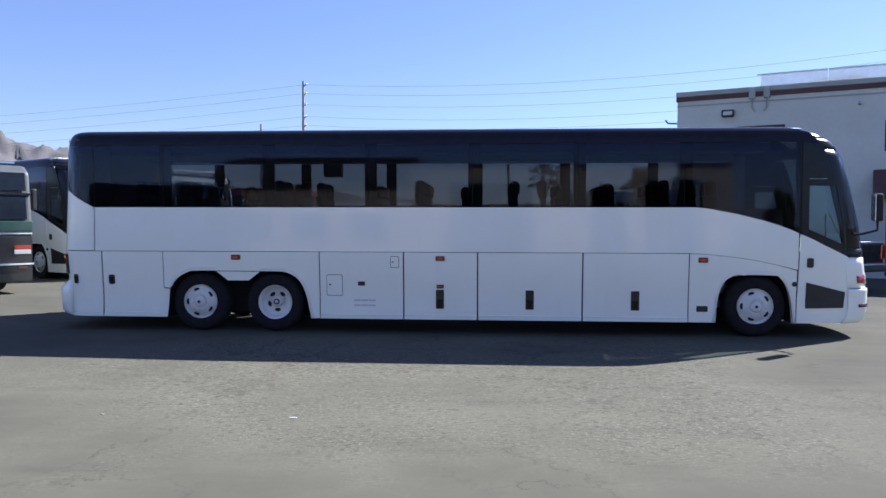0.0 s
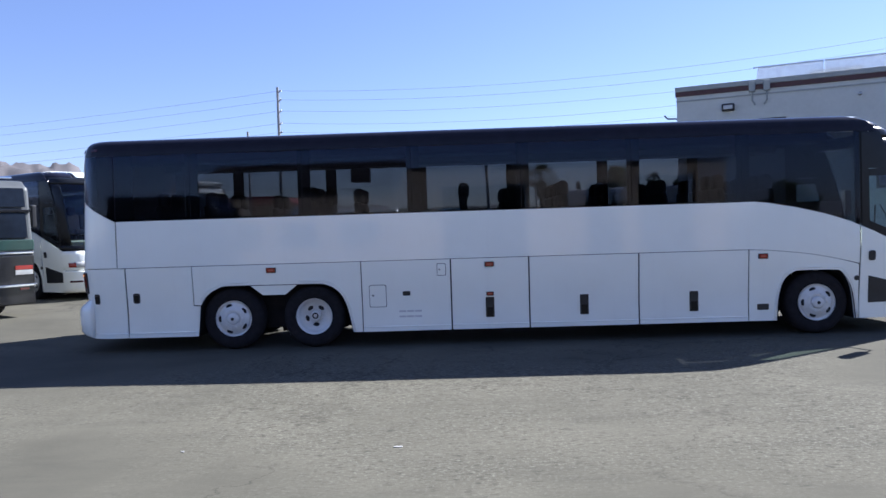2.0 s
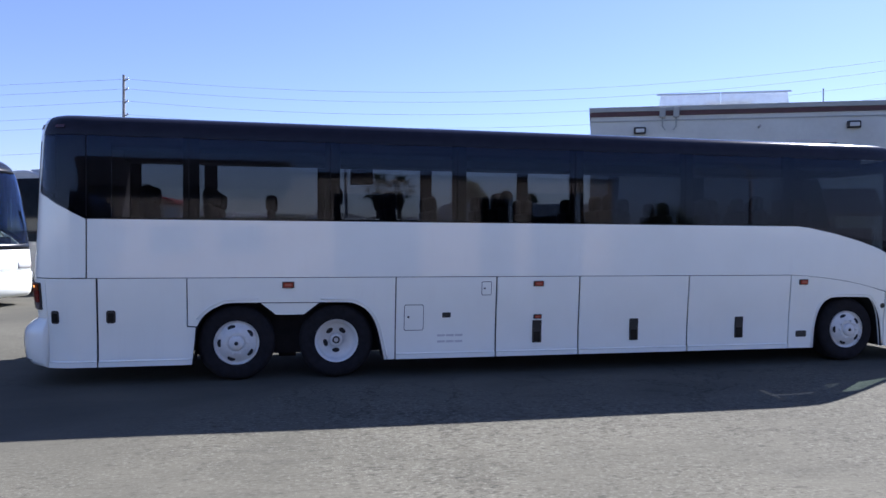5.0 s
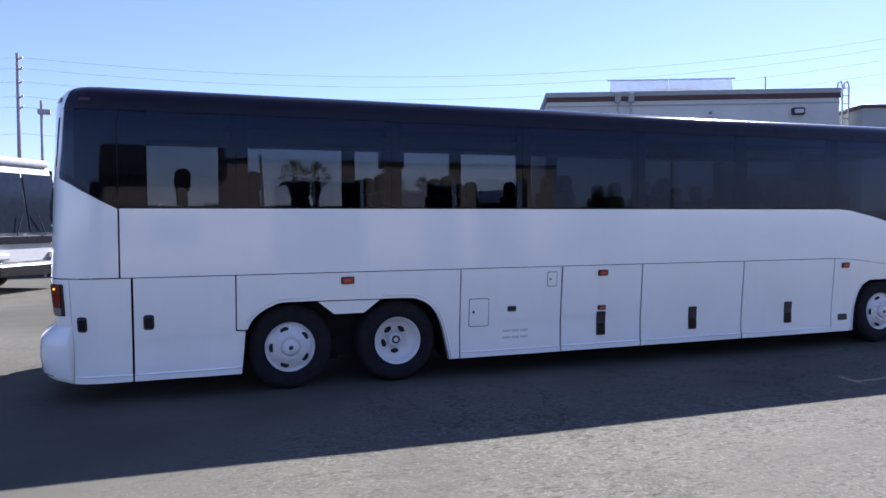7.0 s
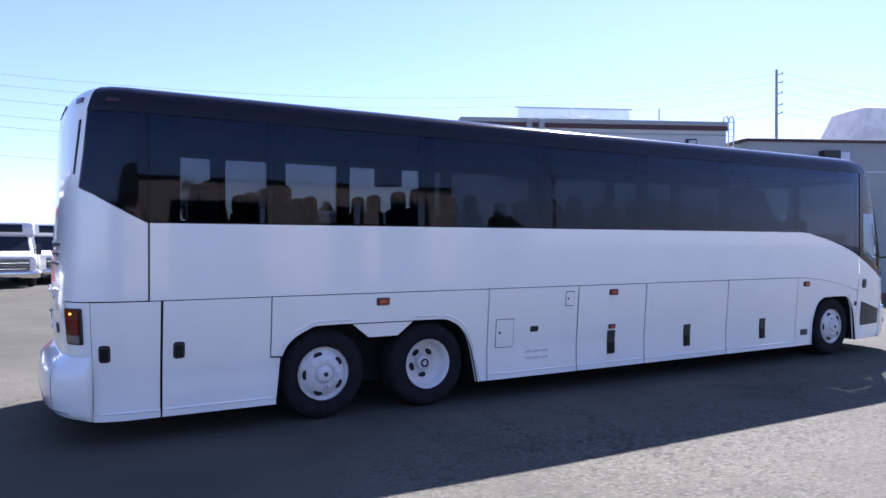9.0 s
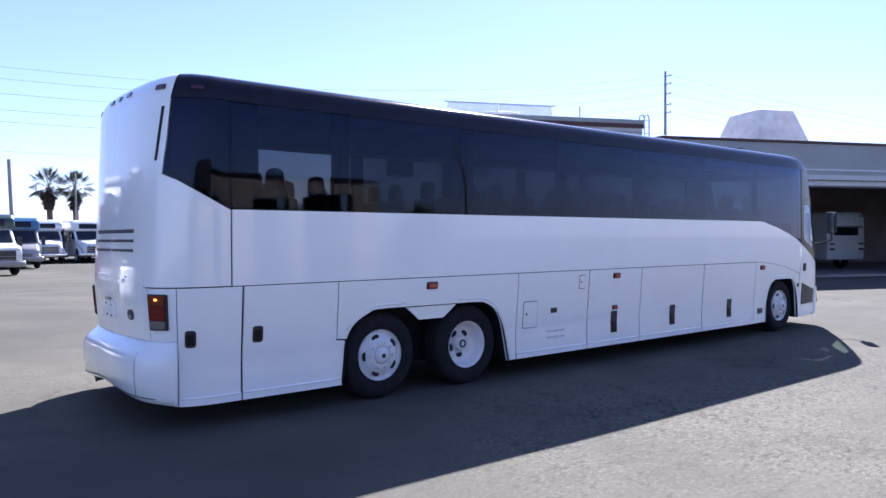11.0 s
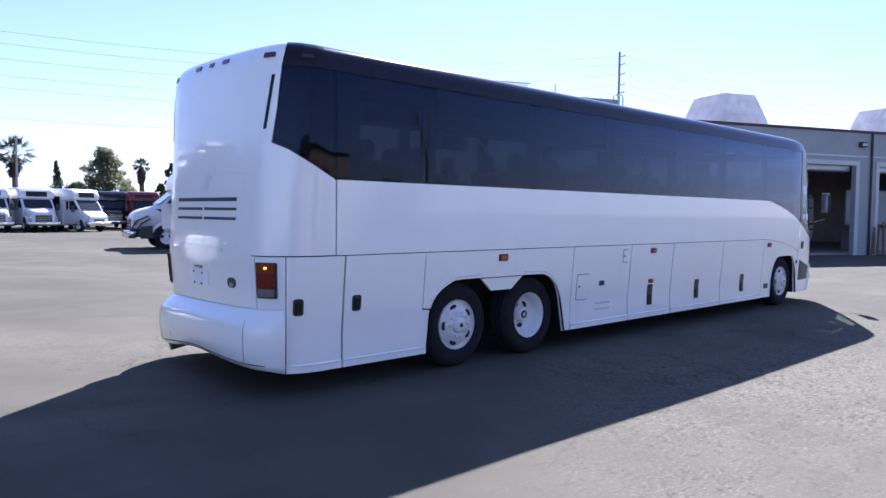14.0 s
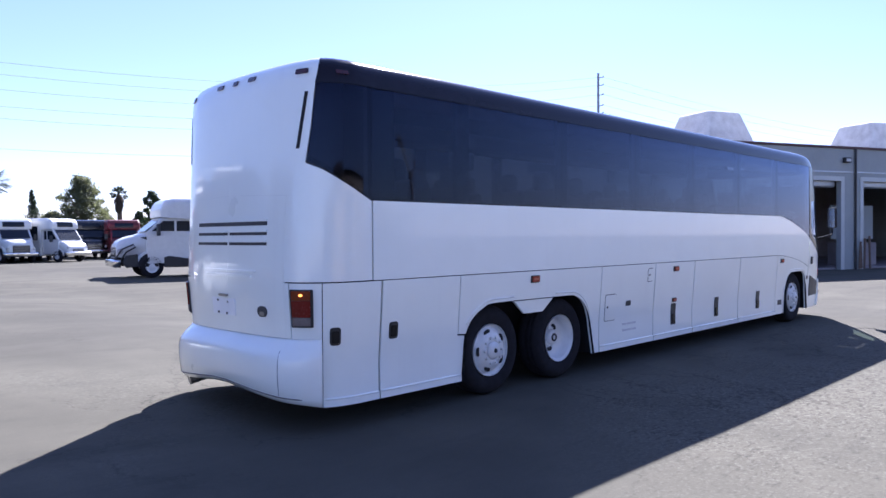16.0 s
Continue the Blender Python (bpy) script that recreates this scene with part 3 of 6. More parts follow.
    for a, z in zip(JOINTS[:-1], JOINTS[1:]):
        if z < 7:
            P("side_window", [(a + 0.005, SILL + 0.012), (z - 0.005, SILL + 0.012), (z - 0.005, 3.185), (a + 0.005, 3.185)], GLASS, thick=0.006, depth=0.004, label="dark tinted flush side window")
        else:
            P("side_window", [(a + 0.005, SILL + 0.012)] + [(u, v + 0.014) for u, v in BAND] + [(8.64, 3.185), (a + 0.005, 3.185)], DARKGLASS, thick=0.006, depth=0.004, label="swept black front side window")
        P("window_post", [(z - 0.07, SILL - (0.4 if z > 7 else 0)), (z + 0.13, SILL - (0.4 if z > 7 else 0)), (z + 0.13, 3.2), (z - 0.07, 3.2)], BLACK, depth=0.014, thick=0.05)
    P("window_post", [(-3.12, SILL), (-2.93 if far else -2.83, SILL), (-2.93 if far else -2.83, 3.2), (-3.12, 3.2)], BLACK, depth=0.014, thick=0.05)
    P("window_sill", [(-3.12, SILL - 0.01), (7.0, SILL - 0.01), (7.0, SILL + 0.03), (-3.12, SILL + 0.03)], BLACK, depth=0.014, thick=0.05)
    P("cant_rail", [(u_at(x=-3.695), 3.19), (8.95, 3.19), (8.8, 3.35), (8.45, 3.46), (u_at(x=-3.66), 3.463)], ROOFBLACK, label="black roof edge panel")
    P("roof_side_marker", rbox(-3.53, 3.275, -3.39, 3.312, 0.01), DARKLENS, depth=-0.012, thick=0.02, label="dark red roof marker lamp")
    P("door_frame_post", [(8.67, 1.725), (8.79, 1.668), (8.79, 2.6), (8.67, 2.6)], BLACK)
    P("door_frame_sill", [(8.795, 1.665), (9.03, 1.555), (9.22, 1.465), (9.42, 1.37), (9.41, 1.52), (8.795, 1.79)], BLACK)
    P("door_frame_head", [(8.795, 2.49), (9.235, 2.49), (9.2, 2.6), (8.795, 2.6)], BLACK)
    P("door_frame_edge", [(9.375, 1.54), (9.41, 1.525), (9.39, 1.9), (9.28, 2.48), (9.24, 2.48), (9.345, 1.9)], BLACK)
    P("door_head", [(8.67, 2.61), (9.2, 2.61), (9.08, 2.95), (8.98, 3.18), (8.67, 3.18)], BLACK)
    P("door_window", [(8.797, 1.793), (9.37, 1.545), (9.34, 1.9), (9.235, 2.487), (8.797, 2.487)], CLEAR, thick=0.006, depth=0.006)
    if far:
        return
    P("fog_lamp_panel", [(8.775, 0.505), (9.40, 0.515), (9.42, 0.77), (8.775, 0.93)], PLASTIC, depth=-0.012, thick=0.03, label="black trapezoid panel on the door")
    P("door_handle", rbox(8.77, 1.17, 8.87, 1.325, 0.03), PLASTIC, depth=-0.02, thick=0.03)
    for u in (-3.52, -2.84):
        h = P("panel_latch", rbox(u - 0.055, 0.82, u + 0.055, 0.985, 0.03), PLASTIC, depth=-0.008, thick=0.02, label="recessed black latch")
        q = P("latch_paddle", rbox(u - 0.035, 0.84, u + 0.035, 0.95, 0.015), BLACK, depth=-0.016, thick=0.012)
        q.parent = h
    for u in (2.83, 4.325, 6.05):
        h = P("door_pull", rbox(u - 0.068, 0.445, u + 0.068, 0.765, 0.012), PLASTIC, depth=-0.01, thick=0.02, label="tall recessed black door pull")
        q = P("pull_bar", rbox(u - 0.045, 0.46, u + 0.045, 0.6, 0.01), BLACK, depth=-0.02, thick=0.012)
        q.parent = h
    for u, z, w, h in ((-0.645, 1.295, 0.078, 0.043), (2.835, 1.29, 0.075, 0.04), (2.835, 0.818, 0.06, 0.032), (7.125, 1.285, 0.075, 0.042)):
        m = P("marker_lamp", rbox(u - w, z - h, u + w, z + h, 0.012), PLASTIC, depth=-0.014, thick=0.02, label="small red side marker lamp")
        q = P("marker_lens", rbox(u - w + 0.014, z - h + 0.01, u + w - 0.014, z + h - 0.01, 0.008), REDLENS, depth=-0.026, thick=0.014)
        q.parent = m
        q = P("lens_rib", rbox(u - w * 0.55, z - h * 0.35, u + w * 0.55, z + h * 0.35, 0.006), PALELENS, depth=-0.029, thick=0.006)
        q.parent = m
    P("step_lamp", rbox(7.04, 0.435, 7.22, 0.53, 0.015), PLASTIC, depth=-0.008, thick=0.02)
    P("vent_plate", rbox(1.445, 0.825, 1.565, 0.895, 0.012), PLASTIC, depth=-0.008, thick=0.02)
    P("filler_flap", rbox(0.91, 0.65, 1.185, 1.01, 0.03), GAP, depth=-0.001, thick=0.01, label="shadow gap round a flap")
    P("filler_flap", rbox(0.918, 0.658, 1.177, 1.002, 0.026), WHITE, depth=-0.006, thick=0.012)
    P("flap_lock", rbox(0.955, 0.825, 0.985, 0.855, 0.014), PLASTIC, depth=-0.012, thick=0.01)
    P("small_flap", rbox(2.0, 1.13, 2.145, 1.325, 0.022), GAP, depth=-0.001, thick=0.01)
    P("small_flap", rbox(2.008, 1.138, 2.137, 1.317, 0.018), WHITE, depth=-0.006, thick=0.012)
    P("flap_lock", rbox(2.03, 1.215, 2.055, 1.24, 0.012), PLASTIC, depth=-0.012, thick=0.01)
    P("round_port", [(8.585 + 0.04 * math.cos(radians(a)), 0.9 + 0.04 * math.sin(radians(a))) for a in range(0, 360, 24)], PLASTIC, depth=-0.01, thick=0.02)
    for z in (0.575, 0.49):
        for k in range(3):
            P("printed_line", [(1.38 + k * 0.125, z - 0.014), (1.38 + k * 0.125 + 0.11, z - 0.014), (1.38 + k * 0.125 + 0.11, z + 0.014), (1.38 + k * 0.125, z + 0.014)], GREYDECAL, depth=-0.002, thick=0.004)
    P("panel_seam", [(5.183, 0.34), (5.197, 0.34), (5.197, TOP), (5.183, TOP)], GAP, depth=0.02, thick=0.004)


def coach_tail(c):
    """The rear: cap, engine door, louvres, bumper, lamps and plate recess; both halves."""
    g = 0.006
    for far in (False, True):
        P = lambda n, poly, m, **k: panel(n, poly, m, c, far=far, **k)
        um = U_MID + 0.0005
        P("rear_cap", [(-3.12 - 0.009, 1.40), (-3.12 - 0.009, SILL - 0.004), (-3.66, 2.412), (U_GLASS, 2.47), (U_GLASS + 0.045, 2.8), (u_at(x=-3.695), 3.19), (u_at(x=-3.66), 3.463),
                       (um, 3.463), (um, 2.215), (U_LAMP - 0.06, 2.185), (U_LAMP - 0.06, 1.40)][::-1], WHITE, label="white rear body shell")
        P("rear_side_post", [(U_LAMP - g, 0.883), (U_LAMP - g, 1.39), (U_LAMP - 0.06, 1.39), (U_LAMP - 0.06, 0.883)][::-1], WHITE)
        P("engine_door", [(U_LAMP - 0.062, 0.885), (U_LAMP - 0.062, 2.1845), (um, 2.2145), (um, 0.885)][::-1], WHITE)
        u0, u1 = u_at(y=0.62), u_at(y=1.26)
        for z, h in ((1.935, 0.0185), (1.84, 0.014), (1.745, 0.014)):
            P("louvre_slot", [(u1 + (0.02 if h < 0.015 else -0.03), z - h), (u0, z - h), (u0, z + h), (u1 + (0.02 if h < 0.015 else -0.03), z + h)], SLOT, depth=-0.003, thick=0.01, label="dark engine louvre slot")
            P("louvre_hood", [(u1 + (0.02 if h < 0.015 else -0.03), z + h), (u0, z + h), (u0, z + h + 0.02), (u1 + (0.02 if h < 0.015 else -0.03), z + h + 0.02)], WHITE, depth=-0.014, thick=0.02)
        P("slot_vent", [(u_at(y=0.31), 2.60), (u_at(y=0.31) + 0.036, 2.60), (u_at(y=0.235) + 0.036, 3.11), (u_at(y=0.235), 3.11)], GAP, depth=-0.004, thick=0.01, label="tall narrow black air slot")
        P("roof_marker", rbox(u_at(y=0.33), 3.275, u_at(y=0.215), 3.325, 0.01), DARKLENS, depth=-0.012, thick=0.03)
        P("roof_marker", rbox(u_at(y=1.03), 3.30, u_at(y=0.91), 3.345, 0.01), DARKLENS, depth=-0.012, thick=0.03)
        P("roof_marker", [(um, 3.30), (u_at(y=1.235), 3.30), (u_at(y=1.235), 3.345), (um, 3.345)], DARKLENS, depth=-0.012, thick=0.03)
        P("pressing", [(um, 1.425), (u_at(y=0.86), 1.425), (u_at(y=0.84), 1.44), (u_at(y=0.86), 1.455), (um, 1.455)], WHITE, depth=-0.018, thick=0.03)
        P("pressing", [(um, 1.475), (u_at(y=0.80), 1.475), (u_at(y=0.78), 1.485), (u_at(y=0.80), 1.495), (um, 1.495)], WHITE, depth=-0.012, thick=0.03)
        P("plate_panel", [(um, 1.045), (u_at(y=1.17 if not far else 0.97), 1.045), (u_at(y=1.17 if not far else 0.97), 1.21), (um, 1.21)], PLATE, depth=-0.006, thick=0.012, label="blank white plate panel")
        if far:
            for yy, z in ((1.09, 1.185), (1.26, 1.175), (1.06, 1.065), (1.23, 1.06)):
                P("plate_screw", rbox(u_at(y=yy) - 0.013, z - 0.011, u_at(y=yy) + 0.013, z + 0.011, 0.009), PLASTIC, depth=-0.012, thick=0.012)
            P("plate_lamp", rbox(u_at(y=1.27), 1.228, u_at(y=1.10), 1.252, 0.010), STEEL, depth=-0.02, thick=0.02, label="small plate lamp")
        else:
            P("badge", rbox(u_at(y=0.76), 1.065, u_at(y=0.62), 1.165, 0.05), SLOT, depth=-0.010, thick=0.014, label="round grey maker's badge")
            P("badge_centre", rbox(u_at(y=0.72), 1.075, u_at(y=0.67), 1.115, 0.02), STEEL, depth=-0.014, thick=0.01)
    # bumper: a thick bar that follows the tail's curve
    prof = [(-0.02, 0.0), (-0.13, 0.03), (-0.175, 0.12), (-0.195, 0.35), (-0.20, 0.5), (-0.195, 0.68), (-0.175, 0.78), (-0.11, 0.88), (-0.02, 0.975), (0.0, 1.0), (0.05, 1.0), (0.05, 0.0)]
    b = bmesh.new()
    rows = []
    us = [-3.649 + (U_MID + 3.649) * k / 36 for k in range(37)]

    def ease(v):
        v = min(1, max(0, v))
        return v * v * (3 - 2 * v)

    outer = spline([(-3.632, 0.10), (-3.74, 0.14), (-3.85, 0.215), (-3.94, 0.35), (-3.99, 0.58), (-4.01, 0.9), (-4.015, 1.295)], 8)
    run = [0.0]
    for p0, p1 in zip(outer, outer[1:]):
        run.append(run[-1] + (p1 - p0).length)

    def bar(u, f, d):
        """A point of the bumper: d 0 on the body's skin, -0.2 on the bumper's outer face."""
        low = 0.262 + 0.125 * min(1, max(0, (-3.66 - u) / 1.15)) ** 0.85
        z = low + (0.880 - low) * f
        p = skin(u, z, max(d, 0))
        if d < 0:
            s = run[-1] * min(1, max(0, (-3.649 - u) / (-3.649 - U_MID)))
            i = max(k for k in range(len(outer) - 1) if run[k] <= s)
            q = outer[i].lerp(outer[i + 1], (s - run[i]) / (run[i + 1] - run[i]))
            p = p.lerp(Vector((q[0], q[1], z)), -d / 0.2)
        return Vector((p.x, p.y, z))
    for u, far in [(u, False) for u in us] + [(u, True) for u in us[::-1][1:]]:
        row = []
        for d, f in prof:
            p = bar(u, f, d)
            row.append(b.verts.new((p.x, WIDE - p.y if far else p.y, p.z)))
        rows.append(row)
    for r0, r1 in zip(rows, rows[1:]):
        for i in range(len(prof) - 1):
            b.faces.new((r0[i], r0[i + 1], r1[i + 1], r1[i]))
    b.faces.new(rows[0][::-1])
    b.faces.new(rows[-1])
    bmesh.ops.recalc_face_normals(b, faces=b.faces[:])
    bumper = part("rear_bumper", b, WHITE, c, "white wrap-round rear bumper", True)
    # groove over the lower lip, and the joints of the corner pieces
    for far in (False, True):
        for nm, pts in (("lip_groove", [(u, 0.115) for u in us if u < -3.8]), ("corner_joint", [(u_at(y=0.41), 0.13 + 0.07 * k) for k in range(11)])):
            line = []
            for u, f in pts:
                p = bar(u, f, interp(f, [(v, k) for k, v in prof[:10]]) - 0.001)
                line.append((p.x, WIDE - p.y if far else p.y, p.z))
            part(nm, tube(line, [0.002] + [0.0065 if nm == "lip_groove" else 0.003] * (len(line) - 1), 6), JOINT, bumper)
    part("exhaust_pipe", tube([(-3.2, 2.2, 0.34), (-3.6, 2.22, 0.32), (-3.82, 2.26, 0.27)], 0.055, 14), STEEL, c, "steel exhaust pipe")


def coach_front(c):
    """The nose: bumper, windscreen, roof cap, head lamps and mirrors."""
    def strip(name, zs, mat, d=0.0, thick=0.02, label="", ys=None):
        b = bmesh.new()
        front, back = [], []
        path = [(9.47, 0.079)] + [p for p in NOSE if p[0] >= 9.5]
        path = [tuple(p) for p in spline(path, 4)]
        path = path + [(x, WIDE - y) for x, y in path[::-1][1:]]
        if ys:
            path = [p for p in path if ys[0] - 1e-6 <= p[1] <= ys[1] + 1e-6]
        for inset, store in ((d, front), (d + thick, back)):
            for z in zs:
                ln, t = interp(z, LEAN), 0.06 * min(1, max(0, (1.38 - z) / 0.75)) + interp(z, ROOF_IN) + inset
                row = []
                for x, y in path:
                    ny = (1295e-3 - y) / 1.295
                    row.append(b.verts.new((x - ln - t * (1 - abs(ny) ** 3), y + t * ny, z)))
                store.append(row)
        for grid, flip in ((front, False), (back, True)):
            for r0, r1 in zip(grid, grid[1:]):
                for i in range(len(r0) - 1):
                    f = (r0[i], r0[i + 1], r1[i + 1], r1[i])
                    b.faces.new(f[::-1] if flip else f)
        for r0, r1 in ((front[0], back[0]), (back[-1], front[-1])):
            for i in range(len(r0) - 1):
                b.faces.new((r0[i + 1], r0[i], r1[i], r1[i + 1]))
        for i in (0, -1):
            for k in range(len(zs) - 1):
                b.faces.new((front[k][i], front[k + 1][i], back[k + 1][i], back[k][i]))
        bmesh.ops.recalc_face_normals(b, faces=b.faces[:])
        return part(name, b, mat, c, label, True)
    strip("front_bumper", [0.26, 0.34, 0.5, 0.66, 0.78, 0.82], WHITE, -0.03, 0.06, "white moulded front bumper")
    strip("nose_panel", [0.83, 0.95, 1.08, 1.22, 1.33], WHITE)
    strip("windscreen_surround", [1.335, 1.40, 1.47], BLACK)
    edge = min((p[1] for p in spline([(9.47, 0.079)] + [p for p in NOSE if p[0] >= 9.5], 4)), key=lambda v: abs(v - 0.22))
    glass_z = [1.475, 1.84, 2.2, 2.51, 2.80, 2.96, 3.08]
    strip("windscreen", glass_z, CLEAR, 0.004, 0.006, "tall curved windscreen", (edge, WIDE - edge))
    strip("windscreen_pillar", glass_z, BLACK, 0.0, 0.02, "black windscreen pillar", (0, edge))
    strip("windscreen_pillar", glass_z, BLACK, 0.0, 0.02, "black windscreen pillar", (WIDE - edge, WIDE))
    strip("windscreen_header", [3.085, 3.16, 3.21, 3.27], BLACK)
    strip("front_cap", [3.275, 3.30, 3.36, 3.40, 3.44], WHITE, ys=(0.62, WIDE - 0.62))
    for ys in ((0, 0.64), (WIDE - 0.64, WIDE)):
        strip("cap_corner", [3.275, 3.30, 3.36, 3.40, 3.44], ROOFBLACK, 0.001, ys=ys)
    for s in (0, 1):
        y0, y1 = (0.2, 0.75) if not s else (WIDE - 0.75, WIDE - 0.2)
        strip("head_lamp", [0.90, 0.97, 1.05], CLEARLENS, -0.012, 0.02, "slanted clear head lamp", (y0, y1))
        y0, y1 = (0.12, 0.26) if not s else (WIDE - 0.26, WIDE - 0.12)
        strip("corner_lamp", [0.91, 0.96, 1.03], REDLENS, -0.014, 0.02, "red corner lamp", (y0, y1))
        strip("bumper_marker", [0.52, 0.545, 0.57], DARKLENS, -0.045, 0.02, "small dark bumper marker", (y0, y1 + 0.1))
        yy = -0.08 if not s else WIDE + 0.08
        yb = 0.24 if not s else WIDE - 0.24
        m = part("door_mirror", box(9.74, 9.86, yy - 0.09, yy + 0.09, 1.92, 2.36, 0.04, 3), GAP, c, "black upright mirror housing")
        part("mirror_arm", tube([(9.45, yb, 1.68), (9.66, (yy + yb) / 2, 1.72), (9.8, yy, 1.78), (9.8, yy, 1.92)], 0.02, 10), GAP, m)
        part("mirror_glass", box(9.732, 9.74, yy - 0.07, yy + 0.07, 1.93, 2.35), CHROME, m)
    part("wiper", tube([(9.72, 0.75, 1.42), (9.78, 0.95, 1.5), (9.64, 1.25, 2.05)], 0.012), PLASTIC, c)
    part("wiper", tube([(9.72, 1.84, 1.42), (9.78, 1.7, 1.5), (9.64, 1.4, 2.05)], 0.012), PLASTIC, c)


def coach_roof(c):
    b = bmesh.new()
    rings = []
    for z, t in ((3.435, 0.26), (3.462, 0.36), (3.469, 0.5), (3.477, 0.8), (3.483, 1.2)):
        row = []
        us = [-3.3 - REAR_S[-1] * k / 14 for k in range(14, 0, -1)] + [-3.3 + (8.75 + 3.3) * k / 14 for k in range(15)]
        for far in (False, True):
            for u in us if not far else us[::-1]:
                if u < -3.3:
                    p = skin(u, 3.1, 0)
                    d = min(t, 1.29)
                    e = Vector((max(p.x + d * 0.75, -3.65 + (d - 0.24) * 0.9) if p.y > 0.2 else p.x + d * 0.7, max(p.y, d), z))
                else:
                    e = Vector((min(u, 8.75 - (t - 0.24) * 0.3), t, z))
                row.append(b.verts.new((e.x, WIDE - e.y if far else e.y, e.z)))
        rings.append(row)
    n = len(rings[0])
    for r0, r1 in zip(rings, rings[1:]):
        for i in range(n):
            b.faces.new((r0[i], r0[(i + 1) % n], r1[(i + 1) % n], r1[i]))
    b.faces.new(rings[-1])
    bmesh.ops.recalc_face_normals(b, faces=b.faces[:])
    part("roof", b, WHITE, c, "white crowned roof skin", True)
    part("roof_hatch", box(0.6, 1.4, 0.9, 1.7, 3.475, 3.53, 0.02), WHITE, c)
    part("roof_hatch", box(5.6, 6.4, 0.9, 1.7, 3.475, 3.53, 0.02), WHITE, c)


MISSING = {(2, 0.15), (5, 0.15), (7, 0.15), (4, 1.42), (9, 0.15)}


def coach_inside(c):
    """Floor, dark underbody, wheel wells, parcel racks and rows of seats."""
    for x0, x1 in ((-3.45, -1.95), (0.72, 7.3), (8.62, 9.15)):
        part("underbody", box(x0, x1, 0.2, 2.39, 0.30, 1.36), GAP, c)
    part("wheel_well", box(-1.95, 0.72, 0.14, 2.45, 1.10, 1.36), GAP, c)
    part("wheel_well", box(7.3, 8.62, 0.14, 2.45, 1.10, 1.36), GAP, c)
    part("inner_bulkhead", box(-1.9, 0.7, 0.62, 0.70, 0.30, 1.12), GAP, c)
    # board added to block the lit ground seen between the rear wheels
    part("inner_bulkhead", box(-0.78, -0.53, 1.2, 1.28, 0.16, 1.12), GAP, c)
    part("axle", tube([(-1.3, 0.5, 0.53), (-1.3, 2.1, 0.53)], 0.07), GAP, c)
    part("axle", tube([(0.0, 0.5, 0.53), (0.0, 2.1, 0.53)], 0.11), GAP, c)
    part("axle", tube([(8.0, 0.5, 0.5), (8.0, 2.1, 0.5)], 0.07), GAP, c)
    part("cabin_floor", box(-3.5, 9.0, 0.05, 2.54, 1.40, 1.46), LINING, c)
    part("cabin_ceiling", box(-3.4, 8.6, 0.35, 2.24, 3.33, 3.37), LINING, c)
    part("rear_bulkhead", box(-3.14, -3.08, 0.1, 2.49, 1.46, 3.33), LINING, c)
    part("rear_locker", box(-3.58, -3.15, 0.36, 2.23, 1.47, 3.32, 0.03), LINING, c)
    for y0, y1 in ((0.09, 0.62), (1.97, 2.50)):
        part("parcel_rack", box(-3.1, 8.2, y0, y1, 3.06, 3.30, 0.04), LINING, c)
    for y in (0.085, 2.47):
        part("wall_lining", box(-3.2, 8.4, y, y + 0.035, 1.46, SILL - 0.02), LINING, c)
    part("drop_monitor", box(0.36, 0.72, 2.18, 2.40, 2.79, 3.05, 0.02), PLASTIC, c, "small black screen under the parcel rack")
    part("dashboard", box(8.75, 9.3, 0.35, 2.25, 1.2, 1.62, 0.06), PLASTIC, c)
    part("steering_wheel", lathe([(0.2, 0), (0.22, 0.015), (0.235, 0), (0.22, -0.015), (0.2, 0)], 24, "x", (8.6, 1.95, 1.85)), PLASTIC, c)

    def seat_parts():
        b = box(-0.42, 0.05, 0, 1.02, 0.30, 0.46, 0.05, 3)
        yield "cushion", b
        for y in (0.0, 0.52):
            b = box(-0.52, -0.40, y, y + 0.50, 0.42, 0.90, 0.05, 3)
            bmesh.ops.transform(b, matrix=Matrix.Translation((-0.05, 0, 0)) @ Matrix.Shear("XY", 4, (-0.12, 0)), verts=b.verts)
            yield "backrest", b
            yield "headrest", box(-0.69, -0.51, y + 0.14, y + 0.36, 0.86, 1.13, 0.085, 4)
        yield "pedestal", box(-0.35, 0.0, 0.45, 0.57, 0.0, 0.32, 0.01)
    meshes = []
    for nm, b in seat_parts():
        me = bpy.data.meshes.new(nm)
        b.to_mesh(me)
        b.free()
        me.materials.append(SEATCLOTH)
        me.shade_smooth() if nm != "pedestal" else None
        meshes.append((nm, me))
    for row in range(13):
        for y in (0.15, 1.42):
            x = -1.9 + row * 0.82
            if (y > 1 and row < 1) or (row, y) in MISSING:
                continue
            s = new("passenger_seat", meshes[0][1])
            s.parent, s.location = c, (x, y, 1.46)
            s.rotation_euler[1] = 0.05 * math.sin(row * 2.3 + y * 5)
            s["label"] = "dark cloth double passenger seat"
            for nm, me in meshes[1:]:
                q = new(nm, me)
                q.parent = s


